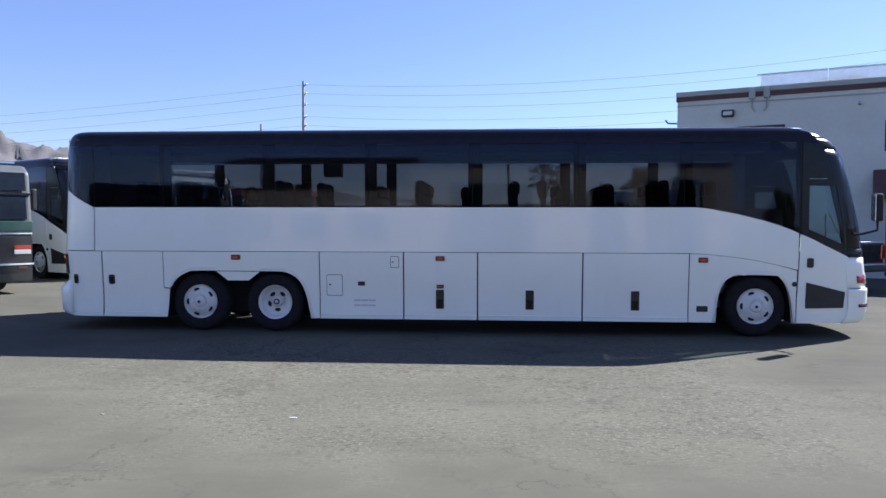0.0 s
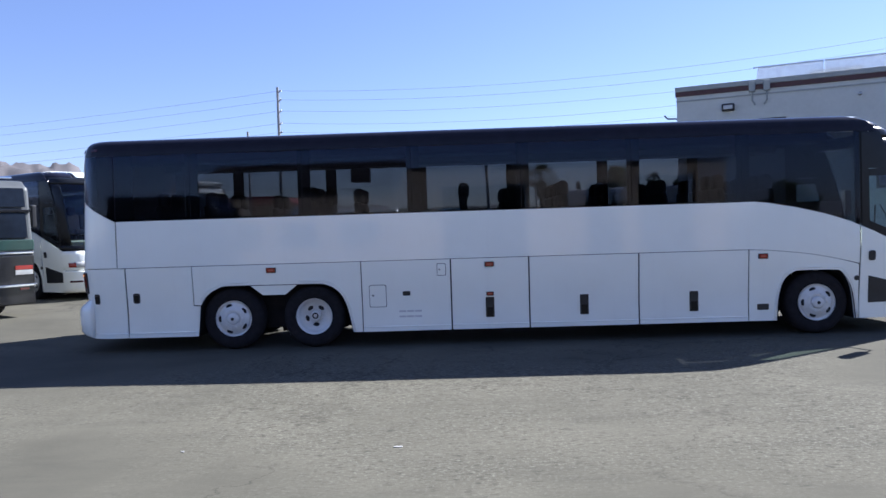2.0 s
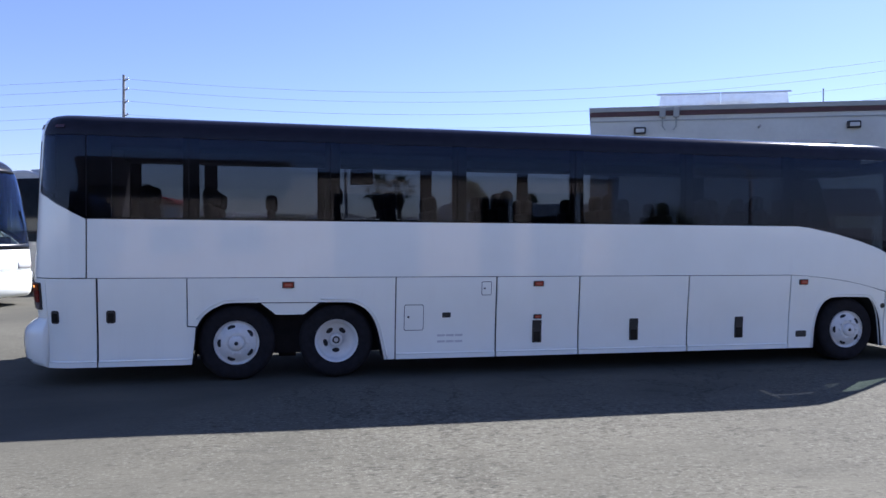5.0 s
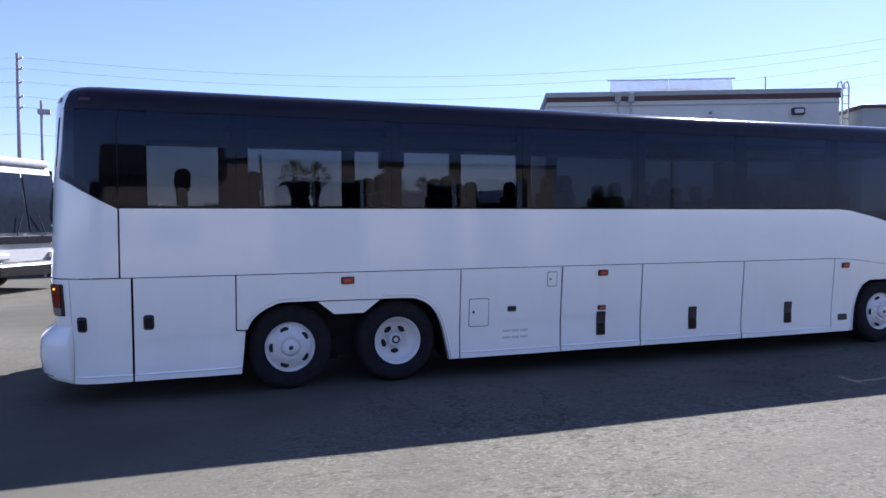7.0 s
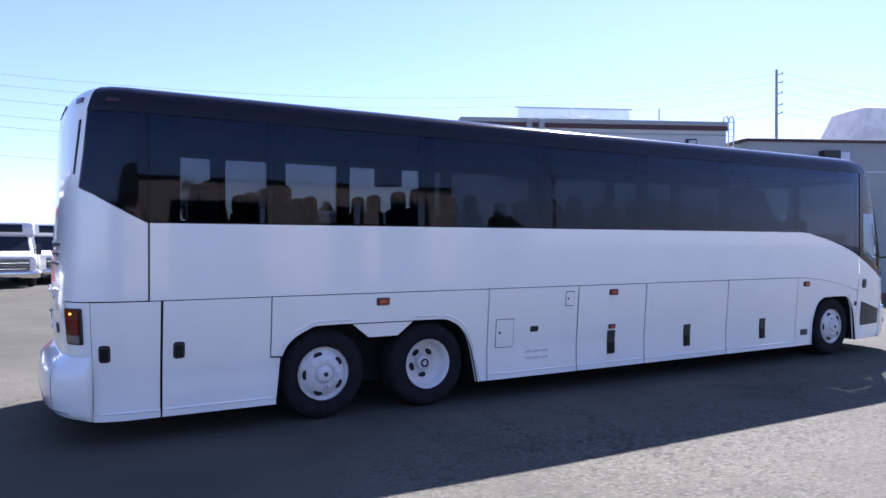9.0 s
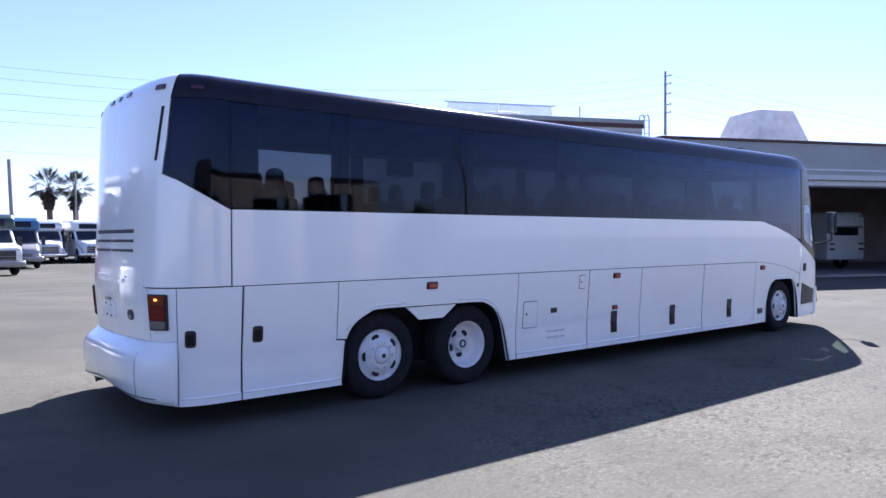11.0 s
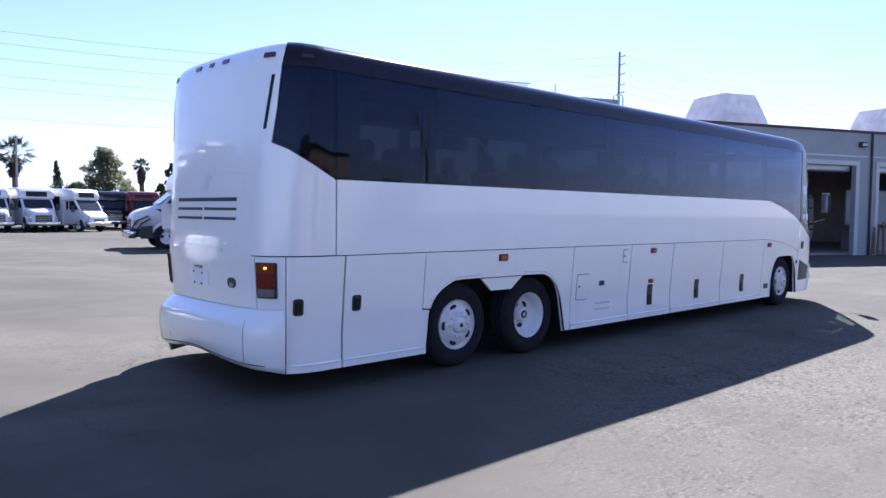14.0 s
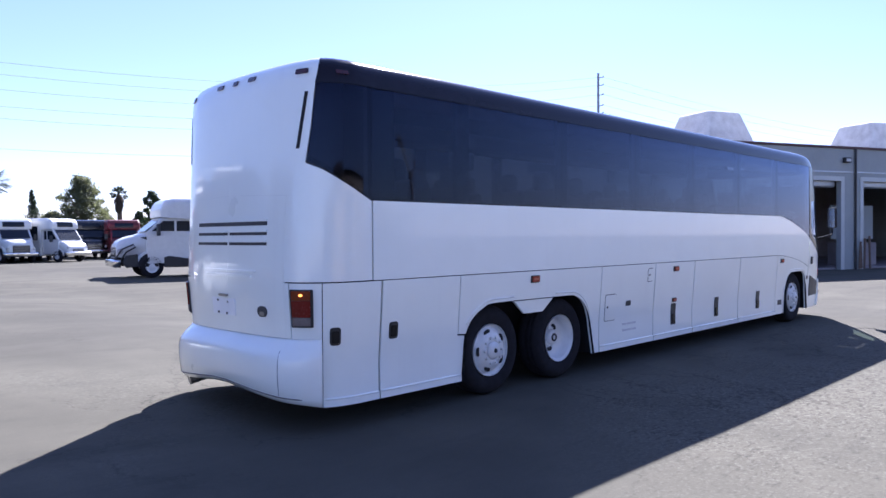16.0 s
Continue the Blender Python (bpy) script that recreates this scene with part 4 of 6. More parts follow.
def build_coach():
    c = empty("coach")
    coach_flank(c, False)
    coach_flank(c, True)
    coach_tail(c)
    coach_front(c)
    coach_roof(c)
    coach_inside(c)
    for far in (False, True):
        y = 0.12 if not far else WIDE - 0.12
        wheel(c, -1.31, y, False, far)
        wheel(c, 0.0, y, True, far)
        wheel(c, 8.0, y, False, far)
    for pts in (ARCH_R + ARCH_D, ARCH_F):
        for far in (False, True):
            b = bmesh.new()
            r0 = [b.verts.new((u, WIDE - 0.03 if far else 0.03, z + 0.004)) for u, z in pts]
            r1 = [b.verts.new((u, WIDE - 0.5 if far else 0.5, z + 0.004)) for u, z in pts]
            for i in range(len(pts) - 1):
                b.faces.new((r0[i], r0[i + 1], r1[i + 1], r1[i]))
            bmesh.ops.solidify(b, geom=b.faces[:], thickness=0.012)
            part("wheel_arch_liner", b, GAP, c)
    return tagged(c, "long white touring coach with a black tinted window band", "coach")


coach = build_coach()


# ---- workshop buildings behind the coach ----
YARD = pose(10.7, 16.6, 0, 0, 0, -23.8)


def thing_empty(name, m, label, category, group=""):
    return tagged(empty(name, m), label, category, group)


def wall_with_openings(x0, x1, z0, z1, y0, y1, openings):
    """One wall from x0 to x1 with rectangular openings (xa, xb, za, zb) cut right through."""
    clip = lambda v, a, c: min(max(v, a), c)
    xs = sorted({x0, x1, *[clip(v, x0, x1) for o in openings for v in o[:2]]})
    zs = sorted({z0, z1, *[clip(v, z0, z1) for o in openings for v in o[2:]]})
    full = lambda i, k: 0 <= i < len(xs) - 1 and 0 <= k < len(zs) - 1 and not any(
        a < (xs[i] + xs[i + 1]) / 2 < c and d < (zs[k] + zs[k + 1]) / 2 < e for a, c, d, e in openings)
    b = bmesh.new()
    vs = {}

    def v(i, k, y):
        key = (i, k, y)
        if key not in vs:
            vs[key] = b.verts.new((xs[i], y, zs[k]))
        return vs[key]
    for i in range(len(xs) - 1):
        for k in range(len(zs) - 1):
            if not full(i, k):
                continue
            b.faces.new((v(i, k, y0), v(i + 1, k, y0), v(i + 1, k + 1, y0), v(i, k + 1, y0)))
            b.faces.new((v(i, k + 1, y1), v(i + 1, k + 1, y1), v(i + 1, k, y1), v(i, k, y1)))
            for di, dk, p, q in ((-1, 0, (i, k), (i, k + 1)), (1, 0, (i + 1, k + 1), (i + 1, k)), (0, -1, (i + 1, k), (i, k)), (0, 1, (i, k + 1), (i + 1, k + 1))):
                if not full(i + di, k + dk):
                    b.faces.new((v(*p, y0), v(*q, y0), v(*q, y1), v(*p, y1)))
    bmesh.ops.recalc_face_normals(b, faces=b.faces[:])
    return b


def wall_lamp(parent, x, y, z):
    l = part("wall_lamp", box(x - 0.22, x + 0.22, y - 0.2, y, z - 0.12, z + 0.14, 0.04), PLASTIC, parent, "dark bulkhead wall lamp")
    part("lamp_glass", box(x - 0.16, x + 0.16, y - 0.215, y - 0.19, z - 0.07, z + 0.08, 0.02), CLEARLENS, l)


def workshop_office():
    h = thing_empty("workshop_office", YARD, "tall grey stucco workshop block with a maroon roof stripe", "building")
    ops = [(1.71, 3.74, 4.3, 5.45), (6.82, 8.7, 4.35, 5.39), (6.9, 8.0, 0.1, 2.2)]
    part("wall", wall_with_openings(0, 10.7, -0.2, 6.5, 0, 0.25, ops), STUCCO, h)
    part("wall", box(0, 0.25, 0.25, 12, -0.2, 6.5), STUCCO, h)
    part("wall", box(10.45, 10.7, 0.25, 12, -0.2, 6.5), STUCCO, h)
    part("wall", box(0, 10.7, 12, 12.25, -0.2, 6.5), STUCCO, h)
    part("roof", box(0.25, 10.45, 0.25, 12, 6.1, 6.3), STUCCO2, h)
    part("stripe", box(-0.04, 10.74, -0.05, 12.3, 6.5, 6.67), TRIMRED, h, "maroon painted roof stripe")
    part("parapet_cap", box(-0.05, 10.75, -0.06, 12.31, 6.675, 6.86, 0.02), STUCCO2, h)
    part("ledge", box(-0.01, 10.71, -0.03, 0.0, 6.3, 6.35), STUCCO2, h)
    for x0, x1, z0, z1 in ops:
        w = part("window", box(x0, x1, 0.1, 0.14, z0, z1), DARKGLASS, h, "dark glazed window")
        part("window_frame", wall_with_openings(x0, x1, z0, z1, 0.06, 0.1, [(x0 + 0.07, (x0 + x1) / 2 - 0.03, z0 + 0.07, z1 - 0.07), ((x0 + x1) / 2 + 0.03, x1 - 0.07, z0 + 0.07, z1 - 0.07)]), PLASTIC, w)
    part("inner_floor", box(0.25, 10.45, 0.25, 11.9, 3.3, 3.5), DARKROOM, h)
    wall_lamp(h, 1.82, 0, 5.93)
    wall_lamp(h, 9.2, 0, 6.0)
    for x in (2.64, 3.13):
        part("scupper", box(x - 0.11, x + 0.11, -0.16, 0.0, 6.42, 6.80, 0.03), STUCCO2, h)
        part("down_pipe", tube([(x, -0.07, 6.45), (x, -0.07, 6.1), (x + (0.1 if x < 3 else -0.1), -0.06, 5.95)], 0.03), STUCCO2, h)
    part("pipe_stub", tube([(6.05, 0, 6.0), (6.05, -0.2, 6.02)], 0.05), STEEL, h)
    # awning over the office door
    b = prism([(0, 0), (0.0, 0.95), (-0.15, 0.98), (-1.1, 0.1), (-1.1, 0.0)], 0, 3.4, 0.0)
    bmesh.ops.rotate(b, cent=(0, 0, 0), matrix=Matrix.Rotation(radians(90), 3, "Z"), verts=b.verts)
    bmesh.ops.translate(b, vec=(9.9, -0.01, 2.74), verts=b.verts)
    part("awning", b, TRIMRED, h, "maroon cloth awning")
    for x0, x1 in ((2.6, 5.05), (5.08, 7.7)):
        for y in (2.4, 5.4):
            f = part("roof_screen", prism([(x0, 6.5), (x1, 6.5), (x1 - (0.14 if x1 > 6 else 0), 7.72), (x0 + (0.16 if x0 < 3 else 0), 7.72)], y, y + 0.06), SHEER, h, "pale see-through rooftop plant screen")
            part("screen_frame", box(x0, x1, y - 0.03, y, 7.69, 7.75), GALV, f)
    part("plant_unit", box(4.6, 6.4, 3.2, 4.8, 6.9, 7.55, 0.04), GALV, h, "grey rooftop cooling unit")
    part("aerial", tube([(8.75, 2.0, 6.3), (8.75, 2.0, 7.7)], 0.025), STEEL, h)
    for x in (10.85, 11.08):
        part("ladder_rail", tube([(x, 0.1, 4.8), (x, 0.1, 6.95), (x, 0.22, 7.12), (x, 0.45, 7.12), (x, 0.5, 6.9)], 0.03), GALV, h)
    for k in range(8):
        part("ladder_rung", tube([(10.85, 0.1, 4.9 + 0.28 * k), (11.08, 0.1, 4.9 + 0.28 * k)], 0.015), GALV, h)
    part("camera_arm", tube([(0.0, 0.1, 5.7), (-0.35, 0.05, 5.72), (-0.45, 0.0, 5.85)], 0.03), PLASTIC, h)
    return h


def workshop_shed():
    h = thing_empty("workshop_shed", YARD, "long pale workshop shed with tall open vehicle bays", "building")
    y = -0.7
    bays = [(12.3, 15.6), (18.15, 23.97), (25.5, 31.3), (33.0, 38.8)]
    ops = [(a, b, -0.3, 4.4) for a, b in bays[1:]]
    part("wall", wall_with_openings(11.45, 42, -0.3, 6.0, y, y + 0.25, ops), STUCCO2, h)
    part("wall", box(11.2, 11.45, y, 14, -0.3, 6.0), STUCCO2, h)
    part("wall", box(42, 42.25, y, 14, -0.3, 6.0), STUCCO2, h)
    part("wall", box(11.2, 42.25, 14, 14.25, -0.3, 6.0), STUCCO2, h)
    part("roof", box(11.45, 42, y + 0.25, 14, 5.6, 5.8), DARKROOM, h)
    part("floor_slab", box(11.45, 42, y + 0.3, 14, -0.1, 0.09), DARKROOM, h)
    part("inner_wall", box(11.45, 42, 13.7, 13.9, 0.0, 5.6), DARKROOM, h)
    part("coping", box(11.15, 42.3, y - 0.06, y + 0.35, 6.0, 6.12, 0.015), TRIMRED, h, "dark red roof coping")
    part("coping", box(11.1, 11.5, y + 0.35, 14.3, 6.0, 6.12, 0.015), TRIMRED, h)
    part("ledge", box(11.45, 42, y - 0.03, y, 4.82, 4.88), GALV, h)
    for a, b in bays[1:]:
        f = part("bay_frame", wall_with_openings(a - 0.22, b + 0.22, -0.1, 4.62, y - 0.035, y, [(a, b, -0.3, 4.4)]), STUCCO, h)
        part("door_roll", box(a, b, y + 0.3, y + 0.75, 4.1, 4.6, 0.1, 3), GALV, h)
    for x in (24.9, 32.2):
        part("down_pipe", tube([(x, y - 0.08, 6.0), (x, y - 0.08, 0.0)], 0.055), PLASTIC, h, "dark rainwater pipe")
    for x, z in ((17.55, 4.25), (24.28, 5.42), (31.65, 5.42)):
        wall_lamp(h, x, y, z)
    part("wall_unit", box(14.2, 14.9, y - 0.4, y, 5.15, 5.65, 0.03), PLASTIC, h, "dark wall-mounted cooler")
    part("wall_unit", box(14.92, 15.35, y - 0.3, y, 5.2, 5.6, 0.03), GALV, h)
    part("wall_board", box(12.6, 15.2, y - 0.05, y, 1.2, 3.2), GALV, h)
    # workshop clutter in the bays
    part("bay_panel", box(25.9, 29.0, 1.5, 1.6, 1.5, 3.3), STUCCO2, h, "pale sheet hung in the bay")
    part("bay_counter", box(26.2, 28.9, 1.2, 2.0, 0.09, 1.3, 0.02), DARKROOM, h)
    for cx, r0, r1 in ((19.05, 1.6, 1.06), (30.5, 1.6, 1.06)):
        yy = 3.0
        b = bmesh.new()
        rings = []
        for r, z in ((r0, 5.7), (r0, 6.5), (r1 + 0.05, 7.93), (r1 - 0.1, 8.0)):
            rings.append([b.verts.new((cx + sx * r, yy + sy * r, z)) for sx, sy in ((-1, -0.86), (-0.86, -1), (0.86, -1), (1, -0.86), (1, 0.86), (0.86, 1), (-0.86, 1), (-1, 0.86))])
        for a, c2 in zip(rings, rings[1:]):
            for i in range(8):
                b.faces.new((a[i], a[(i + 1) % 8], c2[(i + 1) % 8], c2[i]))
        b.faces.new(rings[-1])
        b.faces.new(rings[0][::-1])
        bmesh.ops.recalc_face_normals(b, faces=b.faces[:])
        bmesh.ops.bevel(b, geom=b.edges[:], offset=0.03, segments=1, affect="EDGES")
        part("roof_cowl", b, MESHSCREEN, h, "pale translucent tapered roof ventilator cowl")
    return h


workshop_office()
workshop_shed()


# ---- the tan arcade across the yard, mirrored in the coach's glass ----
def arcade():
    """Stands behind the camera's way; it shows in the coach's windows."""
    h = thing_empty("arcade_building", pose(15.5, -25, 0, 0, 0, 180), "low tan stucco building with arched openings", "building")
    L, H, x0, top = 26.0, 4.75, 16.0, 4.0
    part("end_wall", box(0, 0.4, 0.5, 2.4, 0, H), TAN, h)
    part("end_wall", box(L - 0.4, L, 0.5, 4.0, 0, top), TAN, h)
    bays = [(1.5, 4.3, -0.1, 4.1), (5.1, 6.9, -0.1, 3.8), (9.8, 14.0, -0.1, 3.9)]
    part("bay_front", wall_with_openings(0, x0, 0, H, 0, 0.5, bays), TAN, h)
    # a dark sheet behind each opening gives the open bay's shade by colour
    for x1, x2, _, z in bays:
        part("bay_door", box(x1, x2, 1.2, 1.3, 0, z), OPAQUE, h, "dark sheet standing in for the shade of an open bay")
    panes = [(x0 + 1.2 + 3.0 * k, x0 + 3.2 + 3.0 * k, 1.0, 2.3) for k in range(3)]
    part("low_front", wall_with_openings(x0, L, 0, top, 0, 0.5, panes), TAN, h)
    for x1, x2, z1, z2 in panes:
        part("window", box(x1 - 0.05, x2 + 0.05, 0.3, 0.4, z1 - 0.05, z2 + 0.05), OPAQUE, h)
    part("coping", box(-0.15, x0, -0.12, 2.8, H, H + 0.1, 0.03), ROOFTILE, h)
    roof = prism([(-0.35, top), (0.1, top + 0.6), (4.0, top + 1.7), (4.0, top)], x0, L + 0.2, 0.02)
    roof.transform(Matrix(((0, 1, 0, 0), (1, 0, 0, 0), (0, 0, 1, 0), (0, 0, 0, 1))))
    bmesh.ops.recalc_face_normals(roof, faces=roof.faces[:])
    part("roof", roof, ROOFTILE, h, "dark brown tiled roof")
    return h


ROOFTILE = simple("dark_roof_tile", (0.035, 0.026, 0.022), 0.9, var=0.3, scale=3)
OPAQUE = simple("dark_pane", (0.015, 0.018, 0.022), 0.08, var=0.3)
arcade()
PALEBARK = simple("pale_bark", (0.30, 0.21, 0.15), 0.9, var=0.3, scale=4)
bare_tree = thing_empty("bare_tree", pose(30, -35.5, 0), "thin crooked bare tree trunk standing alone", "tree")
part("trunk", tube(spline([(0.6, 0, 0), (0.62, 0, 3.6), (0.5, 0, 6.3), (-0.2, 0.1, 7.8), (-0.75, 0, 9.3)], 4), 0.11, 8), PALEBARK, bare_tree, "", True)
part("branch", tube([(0.5, 0.05, 6.2), (0.75, 0.1, 7.0), (0.8, 0.1, 7.7)], [0.06, 0.045, 0.02], 6), PALEBARK, bare_tree)


# ---- power line ----
def catenary(a, b, sag, n=18):
    a, b = Vector(a), Vector(b)
    return [a.lerp(b, i / n) - Vector((0, 0, sag * 4 * (i / n) * (1 - i / n))) for i in range(n + 1)]


POLES = [(-150, 78, 15.5), (-13.85, 55.2, 14.95), (58.6, 37.0, 18.6), (160, 16, 19.0)]
DROPS = [0.5, 1.3, 2.3, 3.4, 4.2, 6.2]
for x, y, top in POLES[1:3]:
    z0 = ground_z(x, y)
    p = thing_empty("utility_pole", pose(x, y, z0), "tall slim grey utility pole with stacked insulator arms", "utility pole", "utility poles")
    part("pole", tube([(0, 0, 0), (0, 0, top - z0)], [0.2, 0.11], 12), WOODPOLE, p)
    for d in DROPS[:5]:
        a = part("arm", tube([(0, 0, top - z0 - d), (0.35, -0.35, top - z0 - d + 0.08)], 0.05), WOODPOLE, p)
        part("insulator", lathe([(0.03, -0.02), (0.075, 0.0), (0.05, 0.05), (0.075, 0.1), (0.05, 0.15), (0.0, 0.2)], 10, "z", (0.36, -0.36, top - z0 - d + 0.06)), GALV, a)
for i, d in enumerate(DROPS):
    for a, b in zip(POLES, POLES[1:]):
        w = link("power_cable", tube(catenary((a[0] + 0.36, a[1] - 0.36, a[2] - d + 0.1), (b[0] + 0.36, b[1] - 0.36, b[2] - d + 0.1), 2.6), 0.012, 5), CABLE)
        tagged(w, "thin overhead power cable strung between poles", "power cable", "power cables")


# ---- distant mountains ----
def mountains():
    b = bmesh.new()
    rows = []
    n = 600
    for i in range(n + 1):
        az = radians(55 + 120 * i / n)
        el = interp(math.degrees(az), [(55, 0.6), (75, 1.5), (95, 1.6), (112, 3.2), (119, 4.9), (124, 5.6), (132, 6.2), (150, 5.6), (175, 4.0)])
        row = []
        for k in range(13):
            f = k / 12
            r = 1500 + 420 * f
            p = Vector((math.cos(az) * r, math.sin(az) * r, 0))
            h = 1900 * math.tan(radians(el)) * f ** 0.8
            h *= 1 + 0.22 * noise.fractal(p * 0.006, 1.0, 2.0, 5) + 0.10 * noise.fractal(p * 0.03, 1.0, 2.0, 4)
            row.append(b.verts.new((p.x, p.y, max(-5, h - 3))))
        rows.append(row)
    for r0, r1 in zip(rows, rows[1:]):
        for k in range(12):
            b.faces.new((r0[k], r1[k], r1[k + 1], r0[k + 1]))
    bmesh.ops.recalc_face_normals(b, faces=b.faces[:])
    m = simple("hazy_mountain_rock", (0.10, 0.092, 0.098), 1.0, var=0.35, scale=0.012)
    return tagged(link("mountain_backdrop", b, m, smooth=True), "bare hazy brown desert mountain ridge", "mountains", kind="structure")


mountains()


# ---- other vehicles ----
PAINTW = simple("van_white_paint", (0.66, 0.66, 0.64), 0.3, var=0.08, coat=0.4)
PAPER = simple("dirty_paper", (0.48, 0.47, 0.44), 0.8, var=0.2)
PAINTR = simple("red_paint", (0.27, 0.005, 0.009), 0.45, var=0.25)
PAINTR.node_tree.nodes["Principled BSDF"].inputs["Specular IOR Level"].default_value = 0.2
PAINTM = simple("maroon_paint", (0.12, 0.008, 0.012), 0.45, var=0.25)
PAINTB = simple("blue_paint", (0.05, 0.17, 0.30), 0.35, var=0.2, coat=0.3)
PAINTG = simple("dark_green_paint", (0.018, 0.055, 0.045), 0.3, var=0.25, coat=0.4)
PAINTK = simple("black_paint", (0.012, 0.012, 0.014), 0.25, var=0.3, coat=0.4)
PAINTS = simple("silver_grey_paint", (0.30, 0.30, 0.31), 0.35, 0.3, 0.15, coat=0.3)
OPAQUEGLASS = simple("dark_window_glass", (0.012, 0.016, 0.024), 0.1, var=0.3)
OPAQUEGLASS.node_tree.nodes["Principled BSDF"].inputs["Specular IOR Level"].default_value = 0.25


def road_wheel(parent, x, y, r, s):
    t = part("wheel", lathe([(r * 0.55, y), (r * 0.9, y + s * 0.0), (r, y + s * 0.05), (r, y + s * 0.2), (r * 0.9, y + s * 0.24), (r * 0.5, y + s * 0.24)], 28, "y", (x, 0, r)), RUBBER, parent, "", True)
    part("rim", lathe([(r * 0.56, y - s * 0.004), (r * 0.5, y + s * 0.03), (r * 0.3, y + s * 0.01), (r * 0.14, y - s * 0.02), (0.0, y - s * 0.022)], 20, "y", (x, 0, r)), WHEELW, t, "", True)


def loft(sections, n=5):
    """A closed hull through (x, half width, z low, z high, top corner radius) sections along x."""
    b = bmesh.new()
    rings = []
    for x, w, z0, z1, r in sections:
        ring = [(-w, z0), (w, z0)]
        for cy, a0 in ((w - r, 0), (-w + r, 90)):
            ring += [(cy + r * math.cos(radians(a0 + 90 * k / n)), z1 - r + r * math.sin(radians(a0 + 90 * k / n))) for k in range(n + 1)]
        rings.append([b.verts.new((x, y, z)) for y, z in ring])
    m = len(rings[0])
    for r0, r1 in zip(rings, rings[1:]):
        for i in range(m):
            b.faces.new((r0[i], r0[(i + 1) % m], r1[(i + 1) % m], r1[i]))
    b.faces.new(rings[0][::-1])
    b.faces.new(rings[-1])
    bmesh.ops.recalc_face_normals(b, faces=b.faces[:])
    return b


NOSES = {
    # bonnet sections, grille (z low, z high, half width low, half width high), wheel radius
    "truck": ([(0.5, 0.98, 0.6, 1.66, 0.22), (0.95, 0.93, 0.6, 1.57, 0.26), (1.35, 0.84, 0.6, 1.47, 0.3), (1.58, 0.76, 0.62, 1.36, 0.3), (1.68, 0.68, 0.66, 1.2, 0.28)], (0.66, 1.2, 0.40, 0.52), 0.46),
    "van": ([(0.5, 0.98, 0.5, 1.55, 0.2), (0.9, 0.95, 0.5, 1.40, 0.2), (1.2, 0.9, 0.5, 1.24, 0.2), (1.36, 0.84, 0.52, 1.08, 0.18), (1.42, 0.78, 0.55, 0.95, 0.16)], (0.68, 0.92, 0.42, 0.46), 0.40),
    "pickup": ([(0.5, 1.0, 0.55, 1.60, 0.16), (1.0, 1.0, 0.55, 1.54, 0.18), (1.45, 0.98, 0.55, 1.46, 0.2), (1.62, 0.95, 0.58, 1.36, 0.2), (1.68, 0.92, 0.6, 1.26, 0.16)], (0.74, 1.26, 0.56, 0.66), 0.44),
    "sleek": ([(0.45, 0.98, 0.75, 1.76, 0.22), (0.9, 0.93, 0.75, 1.64, 0.26), (1.35, 0.86, 0.76, 1.53, 0.28), (1.62, 0.78, 0.78, 1.40, 0.28), (1.75, 0.70, 0.8, 1.22, 0.26)], (0.72, 1.2, 0.45, 0.55), 0.42),
}


